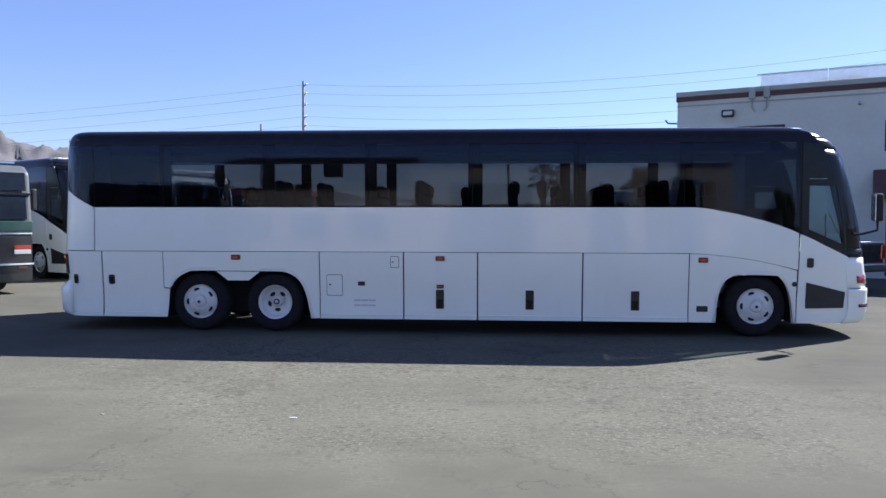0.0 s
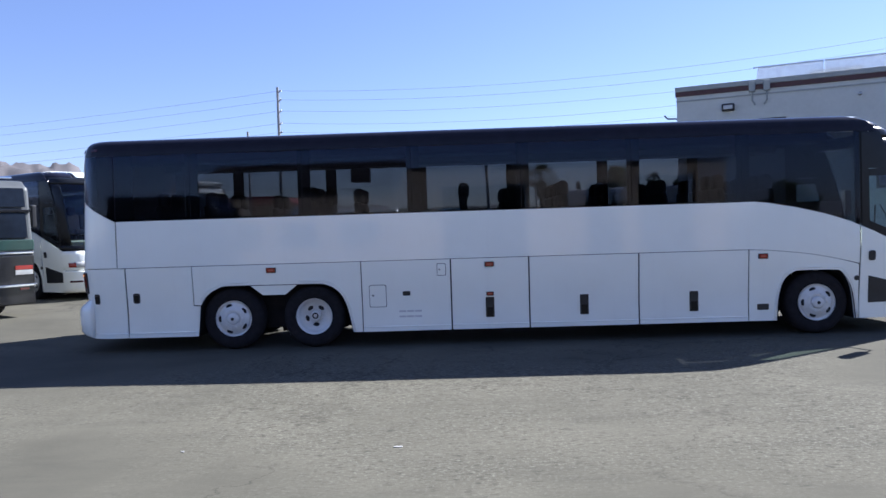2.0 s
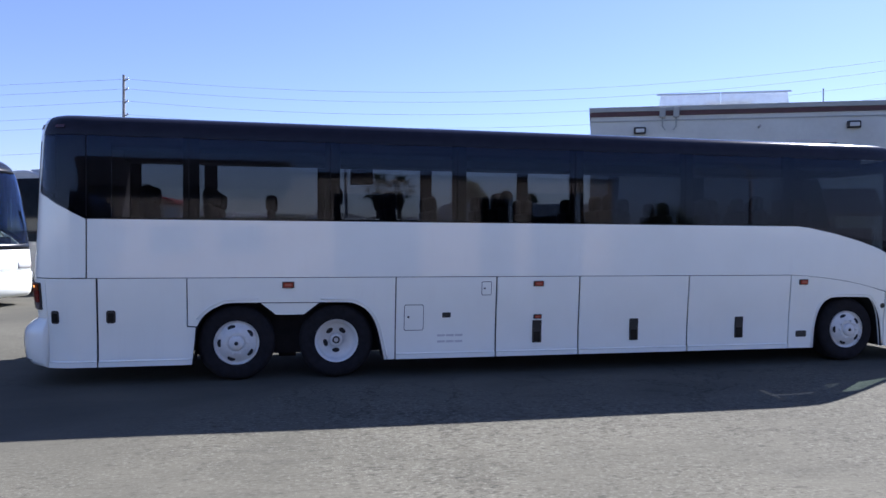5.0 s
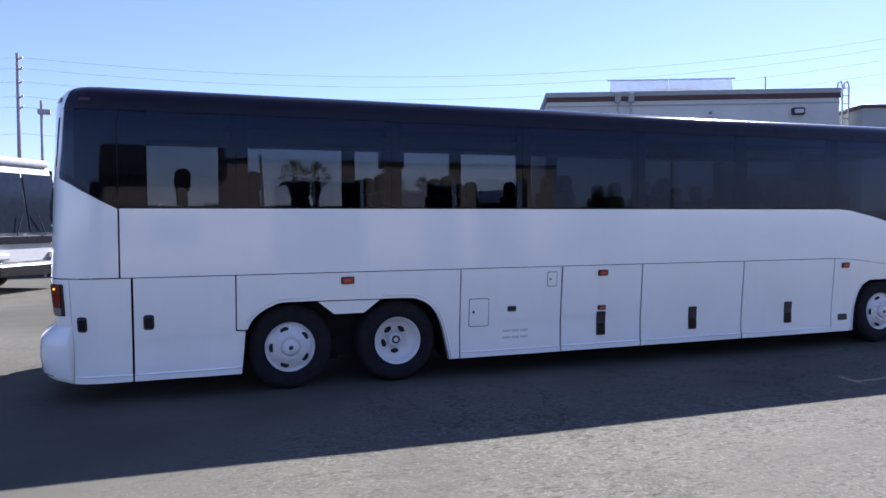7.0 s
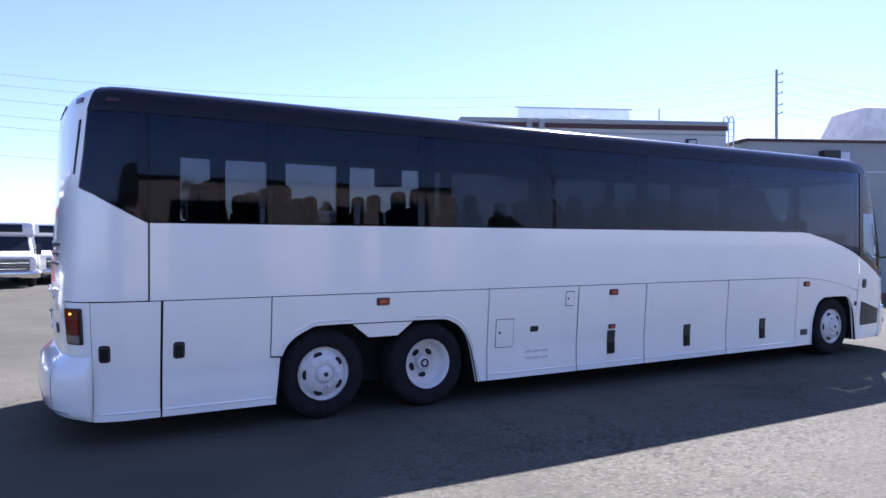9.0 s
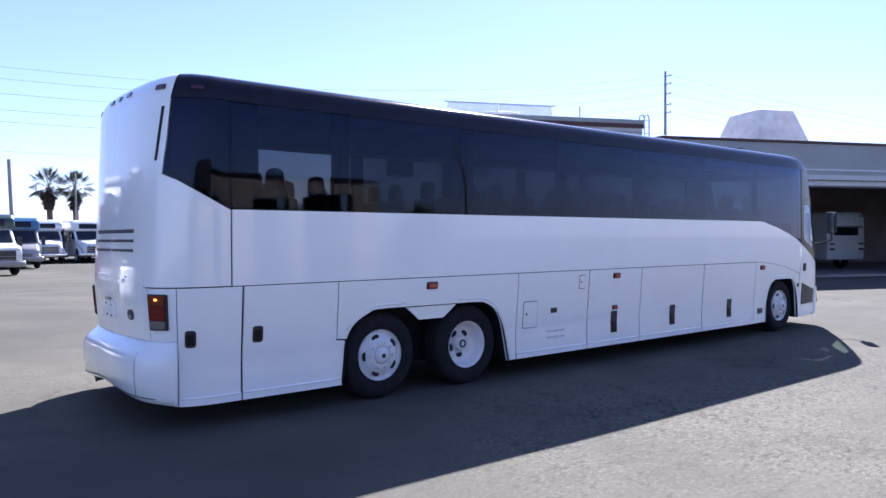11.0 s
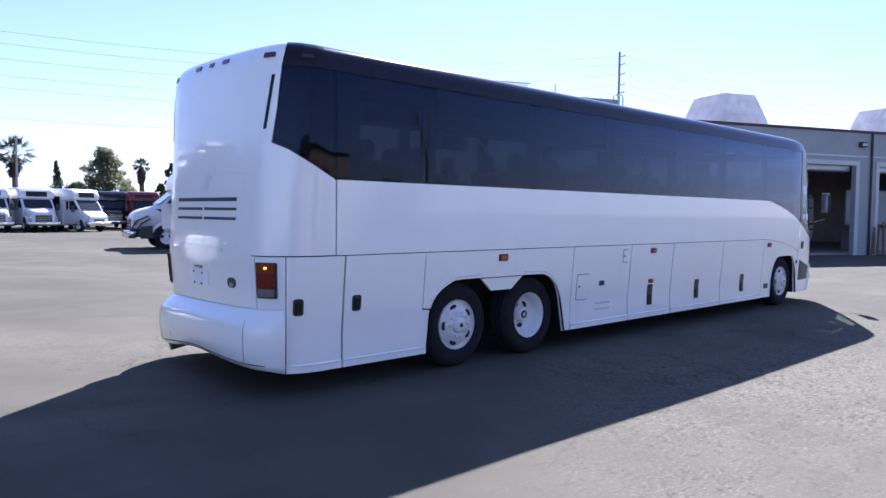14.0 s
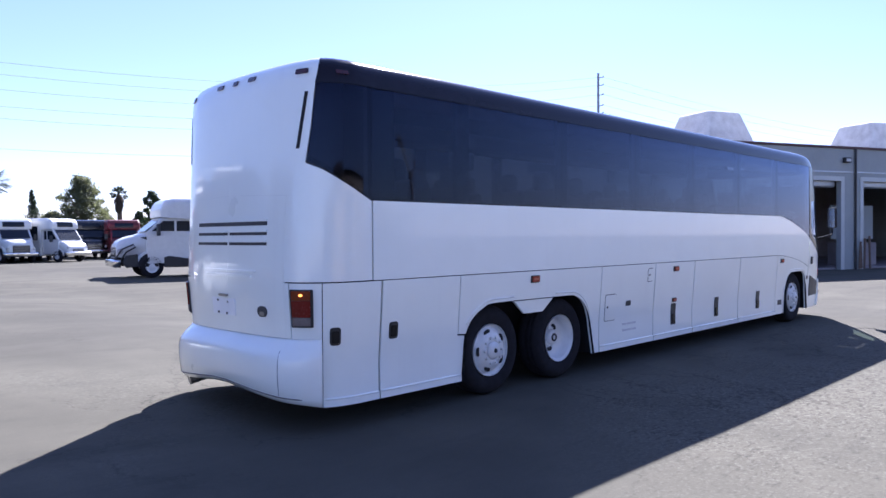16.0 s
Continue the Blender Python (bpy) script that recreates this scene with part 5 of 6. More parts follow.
def shuttle_bus(m, label, paint=PAINTW, nose="truck", length=8.0, H=3.0, sign=True, group="parked shuttle buses", front=None, cap=None):
    """A cutaway shuttle bus; front towards +x, with one of the bonnets above."""
    v = thing_empty("shuttle_bus", m, label, "shuttle bus", group)
    front, sleek = front or paint, nose == "sleek"
    hood, (zg0, zg1, wg0, wg1), wr = NOSES[nose]
    n, zb = hood[-1][0], hood[0][3] - 0.04
    tail, wb = n - length, (-1.25 if nose != "van" else -0.7)
    part("body", loft([(tail, 1.16, 0.45, H - 0.1, 0.2), (tail + 0.12, 1.2, 0.42, H, 0.22), (wb - 0.05, 1.2, 0.42, H, 0.22), (wb, 1.17, 0.45, H - 0.03, 0.22)]), paint, v, "", True).data.shade_flat()
    part("roof_cap", loft([(wb - 0.01, 1.205, 2.2, H + 0.005, 0.22), (-0.25, 1.19, 2.24, H, 0.2), (0.02, 1.17, 2.26, H - 0.06, 0.2), (0.16, 1.14, 2.27, H - 0.2, 0.18), (0.24, 1.1, 2.29, H - 0.42, 0.15)]), cap or paint, v, "rounded cap over the cab")
    part("cab", prism([(wb - 0.02, 0.5), (0.74, 0.5), (0.74, zb - 0.02), (0.16, 2.27), (wb - 0.02, 2.3)], -1.0, 1.0, 0.05, 2), front, v)
    part("windscreen", prism([(0.735, zb + 0.02), (0.785, zb + 0.02), (0.215, 2.21), (0.165, 2.21)], -0.86, 0.86, 0.012), OPAQUEGLASS, v)
    part("bonnet", loft(hood), front, v, "", True)
    g = part("grille", prism([(n - 0.2, zg0), (n + 0.02, zg0), (n + 0.02, zg1 - 0.06), (n - 0.02, zg1), (n - 0.2, zg1)], -wg1, wg1, 0.02), PAINTK, v, "dark grille")
    for k in range(4):
        z = zg0 + (zg1 - zg0) * (k + 0.5) / 4
        w = wg0 + (wg1 - wg0) * (k + 0.5) / 4
        part("grille_bar", box(n - 0.02, n + 0.032, -w, w, z - 0.014, z + 0.014), CHROME if nose == "pickup" and k in (0, 2) else PAINTS, g)
    for s in (-1, 1):
        lo, hi = (lambda p, q: (min(s * p, s * q), max(s * p, s * q)))(0.60, 0.86)
        part("head_lamp", box(n - 0.22, n - 0.02, lo, hi, zg0 + 0.2, zg0 + 0.38, 0.05, 3), CLEARLENS, v)
        part("side_glass", prism([(wb + 0.12, zb + 0.03), (0.55, zb + 0.03), (0.14, 2.14), (wb + 0.12, 2.14)], min(s * 0.97, s * 1.008), max(s * 0.97, s * 1.008), 0.004), OPAQUEGLASS, v)
        part("window_bar", box(-0.34, -0.26, min(s * 0.98, s * 1.016), max(s * 0.98, s * 1.016), zb + 0.02, 2.16), front, v)
        k = int((length - n + wb - 0.6) / 1.15)
        for i in range(k):
            x = wb - 0.25 - i * 1.15
            part("side_window", box(x - 1.0, x, s * 1.2 - 0.012, s * 1.2 + 0.012, 1.5, 2.45, 0.01), OPAQUEGLASS, v)
        mir = part("door_mirror", box(0.30, 0.42, s * 1.28 - 0.1, s * 1.28 + 0.1, zb - 0.15, zb + 0.3, 0.03), PLASTIC, v)
        part("mirror_arm", tube([(0.3, s * 0.98, zb), (0.36, s * 1.22, zb + 0.08)], 0.02), PLASTIC, mir)
        for x, yy in ((n - 1.2 if sleek else n - 0.85, 1.0), (tail + 1.9, 1.22)):
            road_wheel(v, x, s * yy, wr, -s)
            rim = [(x + (wr + 0.1) * math.cos(math.pi * k / 14), wr + (wr + 0.1) * math.sin(math.pi * k / 14)) for k in range(15)]
            part("wheel_arch", prism(rim, min(s * (yy - 0.3), s * (yy - 0.006)), max(s * (yy - 0.3), s * (yy - 0.006))), GAP, v, "black wheel arch")
            if yy < 1.1:
                arch = [(x + (wr + 0.2) * math.cos(math.pi * k / 14), wr + (wr + 0.2) * math.sin(math.pi * k / 14)) for k in range(15)]
                part("fender", prism(arch, min(s * 0.6, s * 0.982), max(s * 0.6, s * 0.982), 0.04, 2), front, v)
        if sleek:
            part("lower_fender", prism([(wb, 0.38), (n - 1.65, 0.38), (n - 1.62, 0.75), (n - 1.8, 0.82), (wb, 0.62)], min(s * 0.9, s * 1.02), max(s * 0.9, s * 1.02), 0.02), PLASTIC, v, "black lower fender")
            part("lower_fender", prism([(n - 0.72, 0.42), (n - 0.3, 0.4), (n - 0.16, 0.6), (n - 0.3, 0.84), (n - 0.7, 0.9)], min(s * 0.85, s * 1.01), max(s * 0.85, s * 1.01), 0.02), PLASTIC, v, "black lower fender")
            part("guard_loop", tube([(n + 0.05, s * 0.8, 0.72), (n - 0.15, s * 0.98, 1.08), (n - 0.55, s * 1.02, 1.26), (n - 0.62, s * 1.02, 1.16), (n - 0.3, s * 1.02, 0.98), (n - 0.1, s * 0.95, 0.66)], 0.03), PLASTIC, v)
            part("side_vent", prism([(0.55, 1.56), (0.95, 1.52), (0.62, 1.38)], min(s * 0.9, s * 0.975), max(s * 0.9, s * 0.975), 0.004), PLASTIC, v, "dark triangular bonnet vent")
    part("bumper", loft([(n - 0.1, 1.08, 0.42, 0.7, 0.06), (n + 0.1, 1.06, 0.42, 0.7, 0.06), (n + 0.18, 0.9, 0.45, 0.67, 0.05)]), CHROME if front is paint else PAINTS, v, "bright steel front bumper", True)
    if sign:
        part("sign_window", prism([(0.15, 2.40), (0.262, 2.40), (0.262, 2.52), (0.20, 2.74), (0.10, 2.74)], -0.66, 0.66, 0.012), OPAQUEGLASS, v, "dark destination sign window")
    return v


def front_at(x, y, heading, nose=0.0):
    """A pose whose local point (nose, 0) lands on (x, y), heading in degrees from +x."""
    a = radians(heading)
    ox, oy = x - nose * math.cos(a), y - nose * math.sin(a)
    return pose(ox, oy, ground_z(x, y), 0, 0, heading)


second = copy_thing(coach, pose(-16.15, 11.77, 0.235, 0, 0, -30))
tagged(second, "white touring coach with black glass parked at an angle", "coach")
for ob in [o for o in second.children if o.name.startswith("door_mirror") and sum(v.co.y for v in o.data.vertices) < 0]:
    for sub in (*ob.children, ob):
        bpy.data.objects.remove(sub)

DULLSILVER = simple("dull_silver_paint", (0.45, 0.45, 0.45), 0.4, var=0.1)


def tour_bus(m):
    """A flat-fronted white bus with a divided windscreen."""
    v = thing_empty("tour_bus", m, "silver-white flat-fronted tour bus with a divided windscreen", "bus")
    part("body", prism([(-7, 0.4), (0.0, 0.4), (0.06, 1.3), (-0.1, 2.6), (-0.3, 3.2), (-0.9, 3.35), (-6.8, 3.35), (-7, 3.1)], -1.25, 1.25, 0.07, 3), DULLSILVER, v)
    for s in (-1, 1):
        part("windscreen", prism([(0.07, 1.48), (0.10, 1.48), (-0.115, 2.98), (-0.15, 2.98)], min(s * 0.03, s * 1.12), max(s * 0.03, s * 1.12), 0.01), OPAQUEGLASS, v)
        part("head_lamp", box(0.02, 0.14, s * 0.9 - 0.2, s * 0.9 + 0.2, 0.82, 0.98, 0.04), CLEARLENS, v)
        part("wiper", tube([(0.15, s * 0.5, 1.4), (0.12, s * 0.25, 2.0)], 0.015), PLASTIC, v)
        for i in range(5):
            part("side_window", box(-1.4 - i * 1.2, -0.22 - i * 1.2, s * 1.25 - 0.015, s * 1.25 + 0.015, 1.42, 3.12, 0.01), OPAQUEGLASS, v)
        for x in (-1.9, -5.6):
            road_wheel(v, x, s * 1.12, 0.5, -s)
        mr = part("door_mirror", box(0.18, 0.3, s * 1.42 - 0.1, s * 1.42 + 0.1, 1.9, 2.4, 0.04), PLASTIC, v)
        part("mirror_arm", tube([(0.0, s * 1.2, 2.7), (0.24, s * 1.4, 2.6), (0.24, s * 1.42, 2.4)], 0.025), PLASTIC, mr)
    part("cowl_band", box(0.02, 0.12, -1.18, 1.18, 1.2, 1.42, 0.03), PAINTK, v)
    part("bumper", prism([(-0.1, 0.42), (0.28, 0.42), (0.3, 0.68), (0.2, 0.78), (-0.1, 0.78)], -1.24, 1.24, 0.04), PAINTK, v, "dark front bumper")
    part("roof_edge", box(-0.9, -0.22, -1.15, 1.15, 3.18, 3.38, 0.07, 3), DULLSILVER, v)
    return v


tour_bus(front_at(-6.15, 12.5, -30))


def dark_bus(m):
    """A black bus across the yard; it shows in the coach's rear windows."""
    v = thing_empty("bus", m, "black bus with a bright roof rail parked across the yard", "bus")
    part("body", prism([(-6, 0.4), (-0.1, 0.4), (0.0, 1.2), (-0.12, 2.7), (-0.45, 3.2), (-1.0, 3.34), (-5.7, 3.42), (-6, 3.2)], -1.25, 1.25, 0.1, 3), PAINTK, v)
    for s in (-1, 1):
        part("roof_rail", tube([(-5.6, s * 1.1, 3.46), (-3, s * 1.1, 3.47), (-1.2, s * 1.1, 3.37), (-0.5, s * 1.0, 3.24)], 0.022), CHROME, v)
        for i in range(3):
            part("side_window", box(-2.2 - i * 1.3, -0.98 - i * 1.3, s * 1.25 - 0.012, s * 1.25 + 0.012, 1.5, 2.7, 0.01), OPAQUEGLASS, v)
        for x in (-1.6, -4.6):
            road_wheel(v, x, s * 1.2, 0.48, -s)
    part("windscreen", prism([(0.0, 1.3), (0.03, 1.3), (-0.1, 2.66), (-0.14, 2.66)], -1.1, 1.1, 0.006), OPAQUEGLASS, v)
    return v


dark_bus(front_at(-6.6, -17.3, 0))


def trolley(m):
    """A red sightseeing trolley with a clerestory roof and one central lamp."""
    v = thing_empty("trolley_bus", m, "red sightseeing trolley bus with a round brass lamp", "trolley bus")
    part("body", prism([(-6, 0.58), (0, 0.58), (0.08, 1.86), (-6, 1.86)], -1.2, 1.2, 0.04), PAINTR, v)
    part("skirt", box(-5.9, -0.15, -1.1, 1.1, 0.36, 0.6, 0.02), PAINTK, v)
    part("roof", prism([(-6.2, 3.08), (0.5, 3.08), (0.42, 3.28), (-0.6, 3.46), (-6.2, 3.46)], -1.3, 1.3, 0.08, 3), PAINTR, v)
    part("front_window", prism([(0.04, 1.9), (0.07, 1.9), (-0.12, 3.06), (-0.16, 3.06)], -1.12, 1.12, 0.006), CLEAR, v)
    part("waist_trim", box(-6, 0.1, -1.215, 1.215, 1.84, 1.89, 0.01), PAINTW, v)
    for s in (-1, 1):
        part("corner_post", tube([(0.1, s * 0.62, 1.86), (-0.06, s * 1.1, 3.08)], 0.075, 6), PAINTW, v, "white slanted corner post")
        for k in range(1, 5):
            part("post", box(-0.35 - k * 1.2, -0.22 - k * 1.2, s * 1.17 - 0.03, s * 1.17 + 0.03, 1.86, 3.08), PAINTR, v)
            part("side_window", box(-0.24 - k * 1.2, 0.85 - k * 1.2, s * 1.16 - 0.006, s * 1.16 + 0.006, 1.9, 3.06), CLEAR, v)
        for x in (-1.4, -4.6):
            road_wheel(v, x, s * 1.1, 0.45, -s)
    part("dark_cabin", box(-5.8, -0.9, -0.9, 0.9, 1.8, 3.05), PAINTK, v)
    part("dashboard", box(-0.7, -0.1, -1.0, 1.0, 1.7, 2.05, 0.05), LINING, v)
    part("head_lamp", lathe([(0.17, 0.06), (0.18, 0.14), (0.14, 0.2), (0.0, 0.22)], 20, "x", (0.02, 0.0, 1.36)), CLEARLENS, v, "round pale head lamp", True)
    part("lamp_frame", wall_with_openings(-0.32, 0.32, 0.85, 1.4, 0, 0.02, [(-0.28, 0.28, 0.89, 1.36)]), simple("brass_trim", (0.5, 0.3, 0.12), 0.35, 0.7), v).data.transform(Matrix.Translation((0.09, 0, 0.24)) @ Matrix.Rotation(radians(90), 4, "Z"))
    part("bumper", box(-0.1, 0.4, -1.1, 1.1, 0.42, 0.6, 0.05), PAINTS, v)
    return v


trolley(front_at(-5.43, 23.05, -10))


def motorhome(m):
    v = thing_empty("motorhome", m, "grey and green motorhome seen from its tail", "motorhome")
    part("body", prism([(-10, 0.5), (0, 0.5), (0.05, 1.6), (-0.1, 3.1), (-0.4, 3.3), (-10, 3.3)], -1.22, 1.22, 0.08, 3), simple("weathered_grey_shell", (0.075, 0.082, 0.086), 0.5, var=0.15), v)
    part("lower_skirt", box(-9.9, 0.075, -1.2, 1.2, 0.3, 1.5, 0.03), PAINTK, v)
    part("green_band", box(-0.2, 0.07, -1.215, 1.215, 1.60, 1.86, 0.02), PAINTG, v, "dark green body band")
    part("chrome_strip", box(-0.1, 0.085, -1.2, 1.2, 1.52, 1.57, 0.01), CHROME, v)
    part("rear_window", prism([(0.03, 1.9), (0.075, 1.9), (0.0, 2.5), (-0.05, 2.5)], -1.08, 1.08, 0.01), OPAQUEGLASS, v)
    part("window_rail", box(-0.1, 0.03, -1.2, 1.2, 2.52, 2.58, 0.01), PAINTK, v)
    part("upper_window", prism([(-0.03, 2.64), (0.02, 2.64), (-0.045, 3.1), (-0.09, 3.1)], -1.08, 1.08, 0.01), OPAQUEGLASS, v)
    mr = part("side_mirror", box(-0.3, -0.18, 1.3, 1.42, 2.15, 2.7, 0.03), PLASTIC, v, "tall black side mirror")
    part("mirror_arm", tube([(-0.24, 1.18, 2.6), (-0.24, 1.34, 2.6)], 0.025), PLASTIC, mr)
    part("roof_rack", tube([(-0.5, -1.0, 3.38), (-0.5, 1.0, 3.38)], 0.03), CHROME, v)
    for s in (-1, 1):
        t = part("tail_lamp", box(0.06, 0.1, s * 0.95 - 0.2, s * 0.95 + 0.2, 1.14, 1.24, 0.01), REDLENS, v)
        part("reverse_lamp", box(0.06, 0.1, s * 0.95 - 0.2, s * 0.95 + 0.2, 1.02, 1.135, 0.01), CLEARLENS, t)
        part("reflector", box(0.06, 0.095, s * 0.95 - 0.1, s * 0.95 + 0.1, 0.66, 0.71), REDLENS, v)
        for x in (-1.6, -7.4):
            road_wheel(v, x, s * 1.05, 0.45, -s)
    part("bumper", box(-0.1, 0.16, -1.2, 1.2, 0.74, 0.80, 0.01), CHROME, v)
    return v


motorhome(front_at(-7.33, 2.93, -36) @ Matrix.Scale(0.875, 4))


def pickup(m):
    v = thing_empty("pickup_truck", m, "dark pickup truck with a chrome rear bumper", "pickup truck")
    part("bed", prism([(-2.2, 0.55), (0.0, 0.55), (0.02, 1.2), (-2.2, 1.2)], -0.98, 0.98, 0.05), PAINTK, v)
    part("cab", prism([(-4.4, 0.5), (-2.15, 0.5), (-2.15, 1.2), (-2.4, 1.85), (-3.7, 1.87), (-4.3, 1.2)], -0.98, 0.98, 0.06, 2, 0.12), PAINTK, v)
    part("bonnet", prism([(-5.7, 0.5), (-4.35, 0.5), (-4.35, 1.2), (-5.6, 1.1)], -0.97, 0.97, 0.06), PAINTK, v)
    part("rear_glass", prism([(-2.2, 1.28), (-2.16, 1.28), (-2.36, 1.78), (-2.4, 1.78)], -0.7, 0.7, 0.005), OPAQUEGLASS, v)
    part("bumper", box(-0.02, 0.2, -0.98, 0.98, 0.5, 0.72, 0.05), CHROME, v)
    part("tailgate_cap", box(-0.06, 0.035, -0.96, 0.96, 1.19, 1.235, 0.015), DULLSILVER, v, "pale tailgate capping")
    # pale strip painting in the sun's glint along the cab roof edge
    part("roof_trim", box(-2.5, -2.36, -0.82, 0.82, 1.845, 1.875, 0.01), DULLSILVER, v)
    for s in (-1, 1):
        part("tail_lamp", box(-0.02, 0.05, s * 0.9 - 0.08, s * 0.9 + 0.08, 0.8, 1.15, 0.02), REDLENS, v)
        for x in (-1.1, -4.8):
            road_wheel(v, x, s * 0.98, 0.4, -s)
        part("side_glass", prism([(-3.9, 1.25), (-2.5, 1.25), (-2.6, 1.75), (-3.6, 1.75)], s * 0.93 - 0.02, s * 0.93 + 0.02, 0.005), OPAQUEGLASS, v)
    return v


pickup(front_at(13.6, 8.5, -60) @ Matrix.Scale(1.13, 4))

shuttle_bus(front_at(-4.2, 28.6, -80, 1.68), "white shuttle bus with a wide black pickup grille", nose="pickup", length=7.5)
shuttle_bus(front_at(-2.2, 31.0, -80, 1.68), "white shuttle bus with a pickup bonnet in a row", nose="pickup", length=7.5)
shuttle_bus(front_at(-0.3, 33.4, -80, 1.68), "dark green shuttle bus with a pale pickup bonnet", nose="pickup", length=7.5, paint=PAINTG, front=PAINTW)
shuttle_bus(front_at(1.9, 41.0, -88, 1.42), "blue-capped shuttle bus with a silver bonnet", paint=PAINTB, front=PAINTS, nose="van", length=7.5)
shuttle_bus(front_at(4.7, 48.2, -88, 1.68), "white shuttle bus with a tall truck bonnet", length=9)
shuttle_bus(front_at(7.5, 48.2, -88, 1.68), "white shuttle bus with a truck grille and sign window", length=9)
shuttle_bus(front_at(9.9, 53, -97, 1.68), "black shuttle bus behind white ones", paint=PAINTK, length=8)
shuttle_bus(front_at(11.1, 48.4, -66, 1.42), "white van-nosed shuttle bus turned aside", nose="van", length=7)
shuttle_bus(front_at(13.9, 53, -100, 1.68), "dark shuttle bus in the far row", paint=PAINTK, length=8)
shuttle_bus(front_at(15.3, 50.5, -105, 1.68), "maroon shuttle bus with a dark sign window", paint=PAINTM, length=8)
shuttle_bus(front_at(5.35, 27.35, 166, 1.9) @ Matrix.Scale(1.15, 4), "white truck-nosed shuttle bus parked broadside", nose="sleek", length=8, H=3.0, sign=False)


def bay_bus(m):
    """A bus standing nose-in; its tail fills the bay's depth."""
    v = thing_empty("bus", m, "white bus standing nose-in inside the dark workshop bay", "bus")
    part("body", prism([(-6, 0.5), (0, 0.5), (0.05, 1.2), (0.02, 2.7), (-0.1, 3.0), (-0.3, 3.08), (-6, 3.08)], -1.22, 1.22, 0.09, 3), PAINTW, v)
    part("rear_window", box(0.03, 0.08, -0.85, 0.75, 1.82, 2.28, 0.02), OPAQUEGLASS, v)
    part("tail_ledge", box(0.0, 0.12, -0.9, 1.0, 2.24, 2.32, 0.02), LINING, v)
    for s in (-1, 1):
        for z in (1.08, 1.36):
            part("tail_lamp", box(0.03, 0.085, s * 0.95 - 0.16, s * 0.95 + 0.16, z - 0.05, z + 0.05, 0.015), DARKLENS, v)
        part("roof_lamp", box(0.0, 0.06, s * 0.95 - 0.12, s * 0.95 + 0.12, 2.84, 2.9, 0.01), DARKLENS, v)
        road_wheel(v, -1.5, s * 1.2, 0.45, -s)
        road_wheel(v, -4.8, s * 1.2, 0.45, -s)
    return v


bay_bus(YARD @ pose(25.65, 4.5, 0.09, 0, 0, -90))


def barrow(m):
    v = thing_empty("timber_stack", m, "upright weathered timber offcuts leaning by the bay", "timber")
    for k, (x, h, t) in enumerate(((0, 1.35, 4), (0.16, 1.1, -3), (0.34, 1.5, 2), (0.75, 1.62, -2))):
        b = box(-0.05, 0.05, -0.03, 0.03, 0, h, 0.008)
        bmesh.ops.rotate(b, cent=(0, 0, 0), matrix=Matrix.Rotation(radians(t), 3, "Y"), verts=b.verts)
        bmesh.ops.translate(b, vec=(x, 0, 0.01), verts=b.verts)
        part("board", b, TIMBER, v)


TIMBER = simple("weathered_timber", (0.15, 0.10, 0.07), 0.85, var=0.35, scale=9)
barrow(YARD @ pose(24.95, -0.95, 0.03))


def steel_pole(x, y, top, lean=0.0, r=0.07, bracket=False):
    z0 = ground_z(x, y)
    p = thing_empty("steel_pole", pose(x, y, z0), "plain slim grey steel pole in the yard", "pole", "steel poles")
    part("pole", tube([(0, 0, 0), (lean, 0, top - z0)], [r, r * 0.8], 10), WOODPOLE, p)
    if bracket:
        part("bracket", box(-0.12, 0.3, -0.1, 0.1, top - z0 - 0.5, top - z0 - 0.32, 0.02), WOODPOLE, p)


steel_pole(-7.19, 21.9, 6.5, 0, 0.06, True)
steel_pole(5.54, 67.4, 8.9, -0.3, 0.19)
steel_pole(10.4, 66.5, 7.9, 0.0, 0.10)
for dx, size in ((0.0, 0.038), (-1.9, 0.02)):
    paper = link("paper_scrap", box(-size, size, -size * 0.3, size * 0.35, 0.0, 0.008, 0.002, 1), PAPER)
    paper.location = (1.8 + dx, -5.3, ground_z(1.8 + dx, -5.3))
    paper.rotation_euler[2] = 0.3 * dx
    tagged(paper, "small flat white paper scrap on the asphalt", "litter", "paper scraps")


# ---- trees ----
BARK = simple("palm_bark", (0.16, 0.12, 0.08), 0.95, var=0.3, scale=8, bumps=0.5)
FROND = foliage("palm_frond", (0.03, 0.04, 0.02), (0.022, 0.03, 0.012))
DRY = simple("dry_palm_skirt", (0.075, 0.055, 0.035), 0.95, var=0.35, scale=5)
LEAF = foliage("olive_leaves", (0.11, 0.12, 0.065), (0.22, 0.24, 0.11))
DARKLEAF = foliage("cypress_leaves", (0.045, 0.06, 0.03), (0.05, 0.08, 0.03))


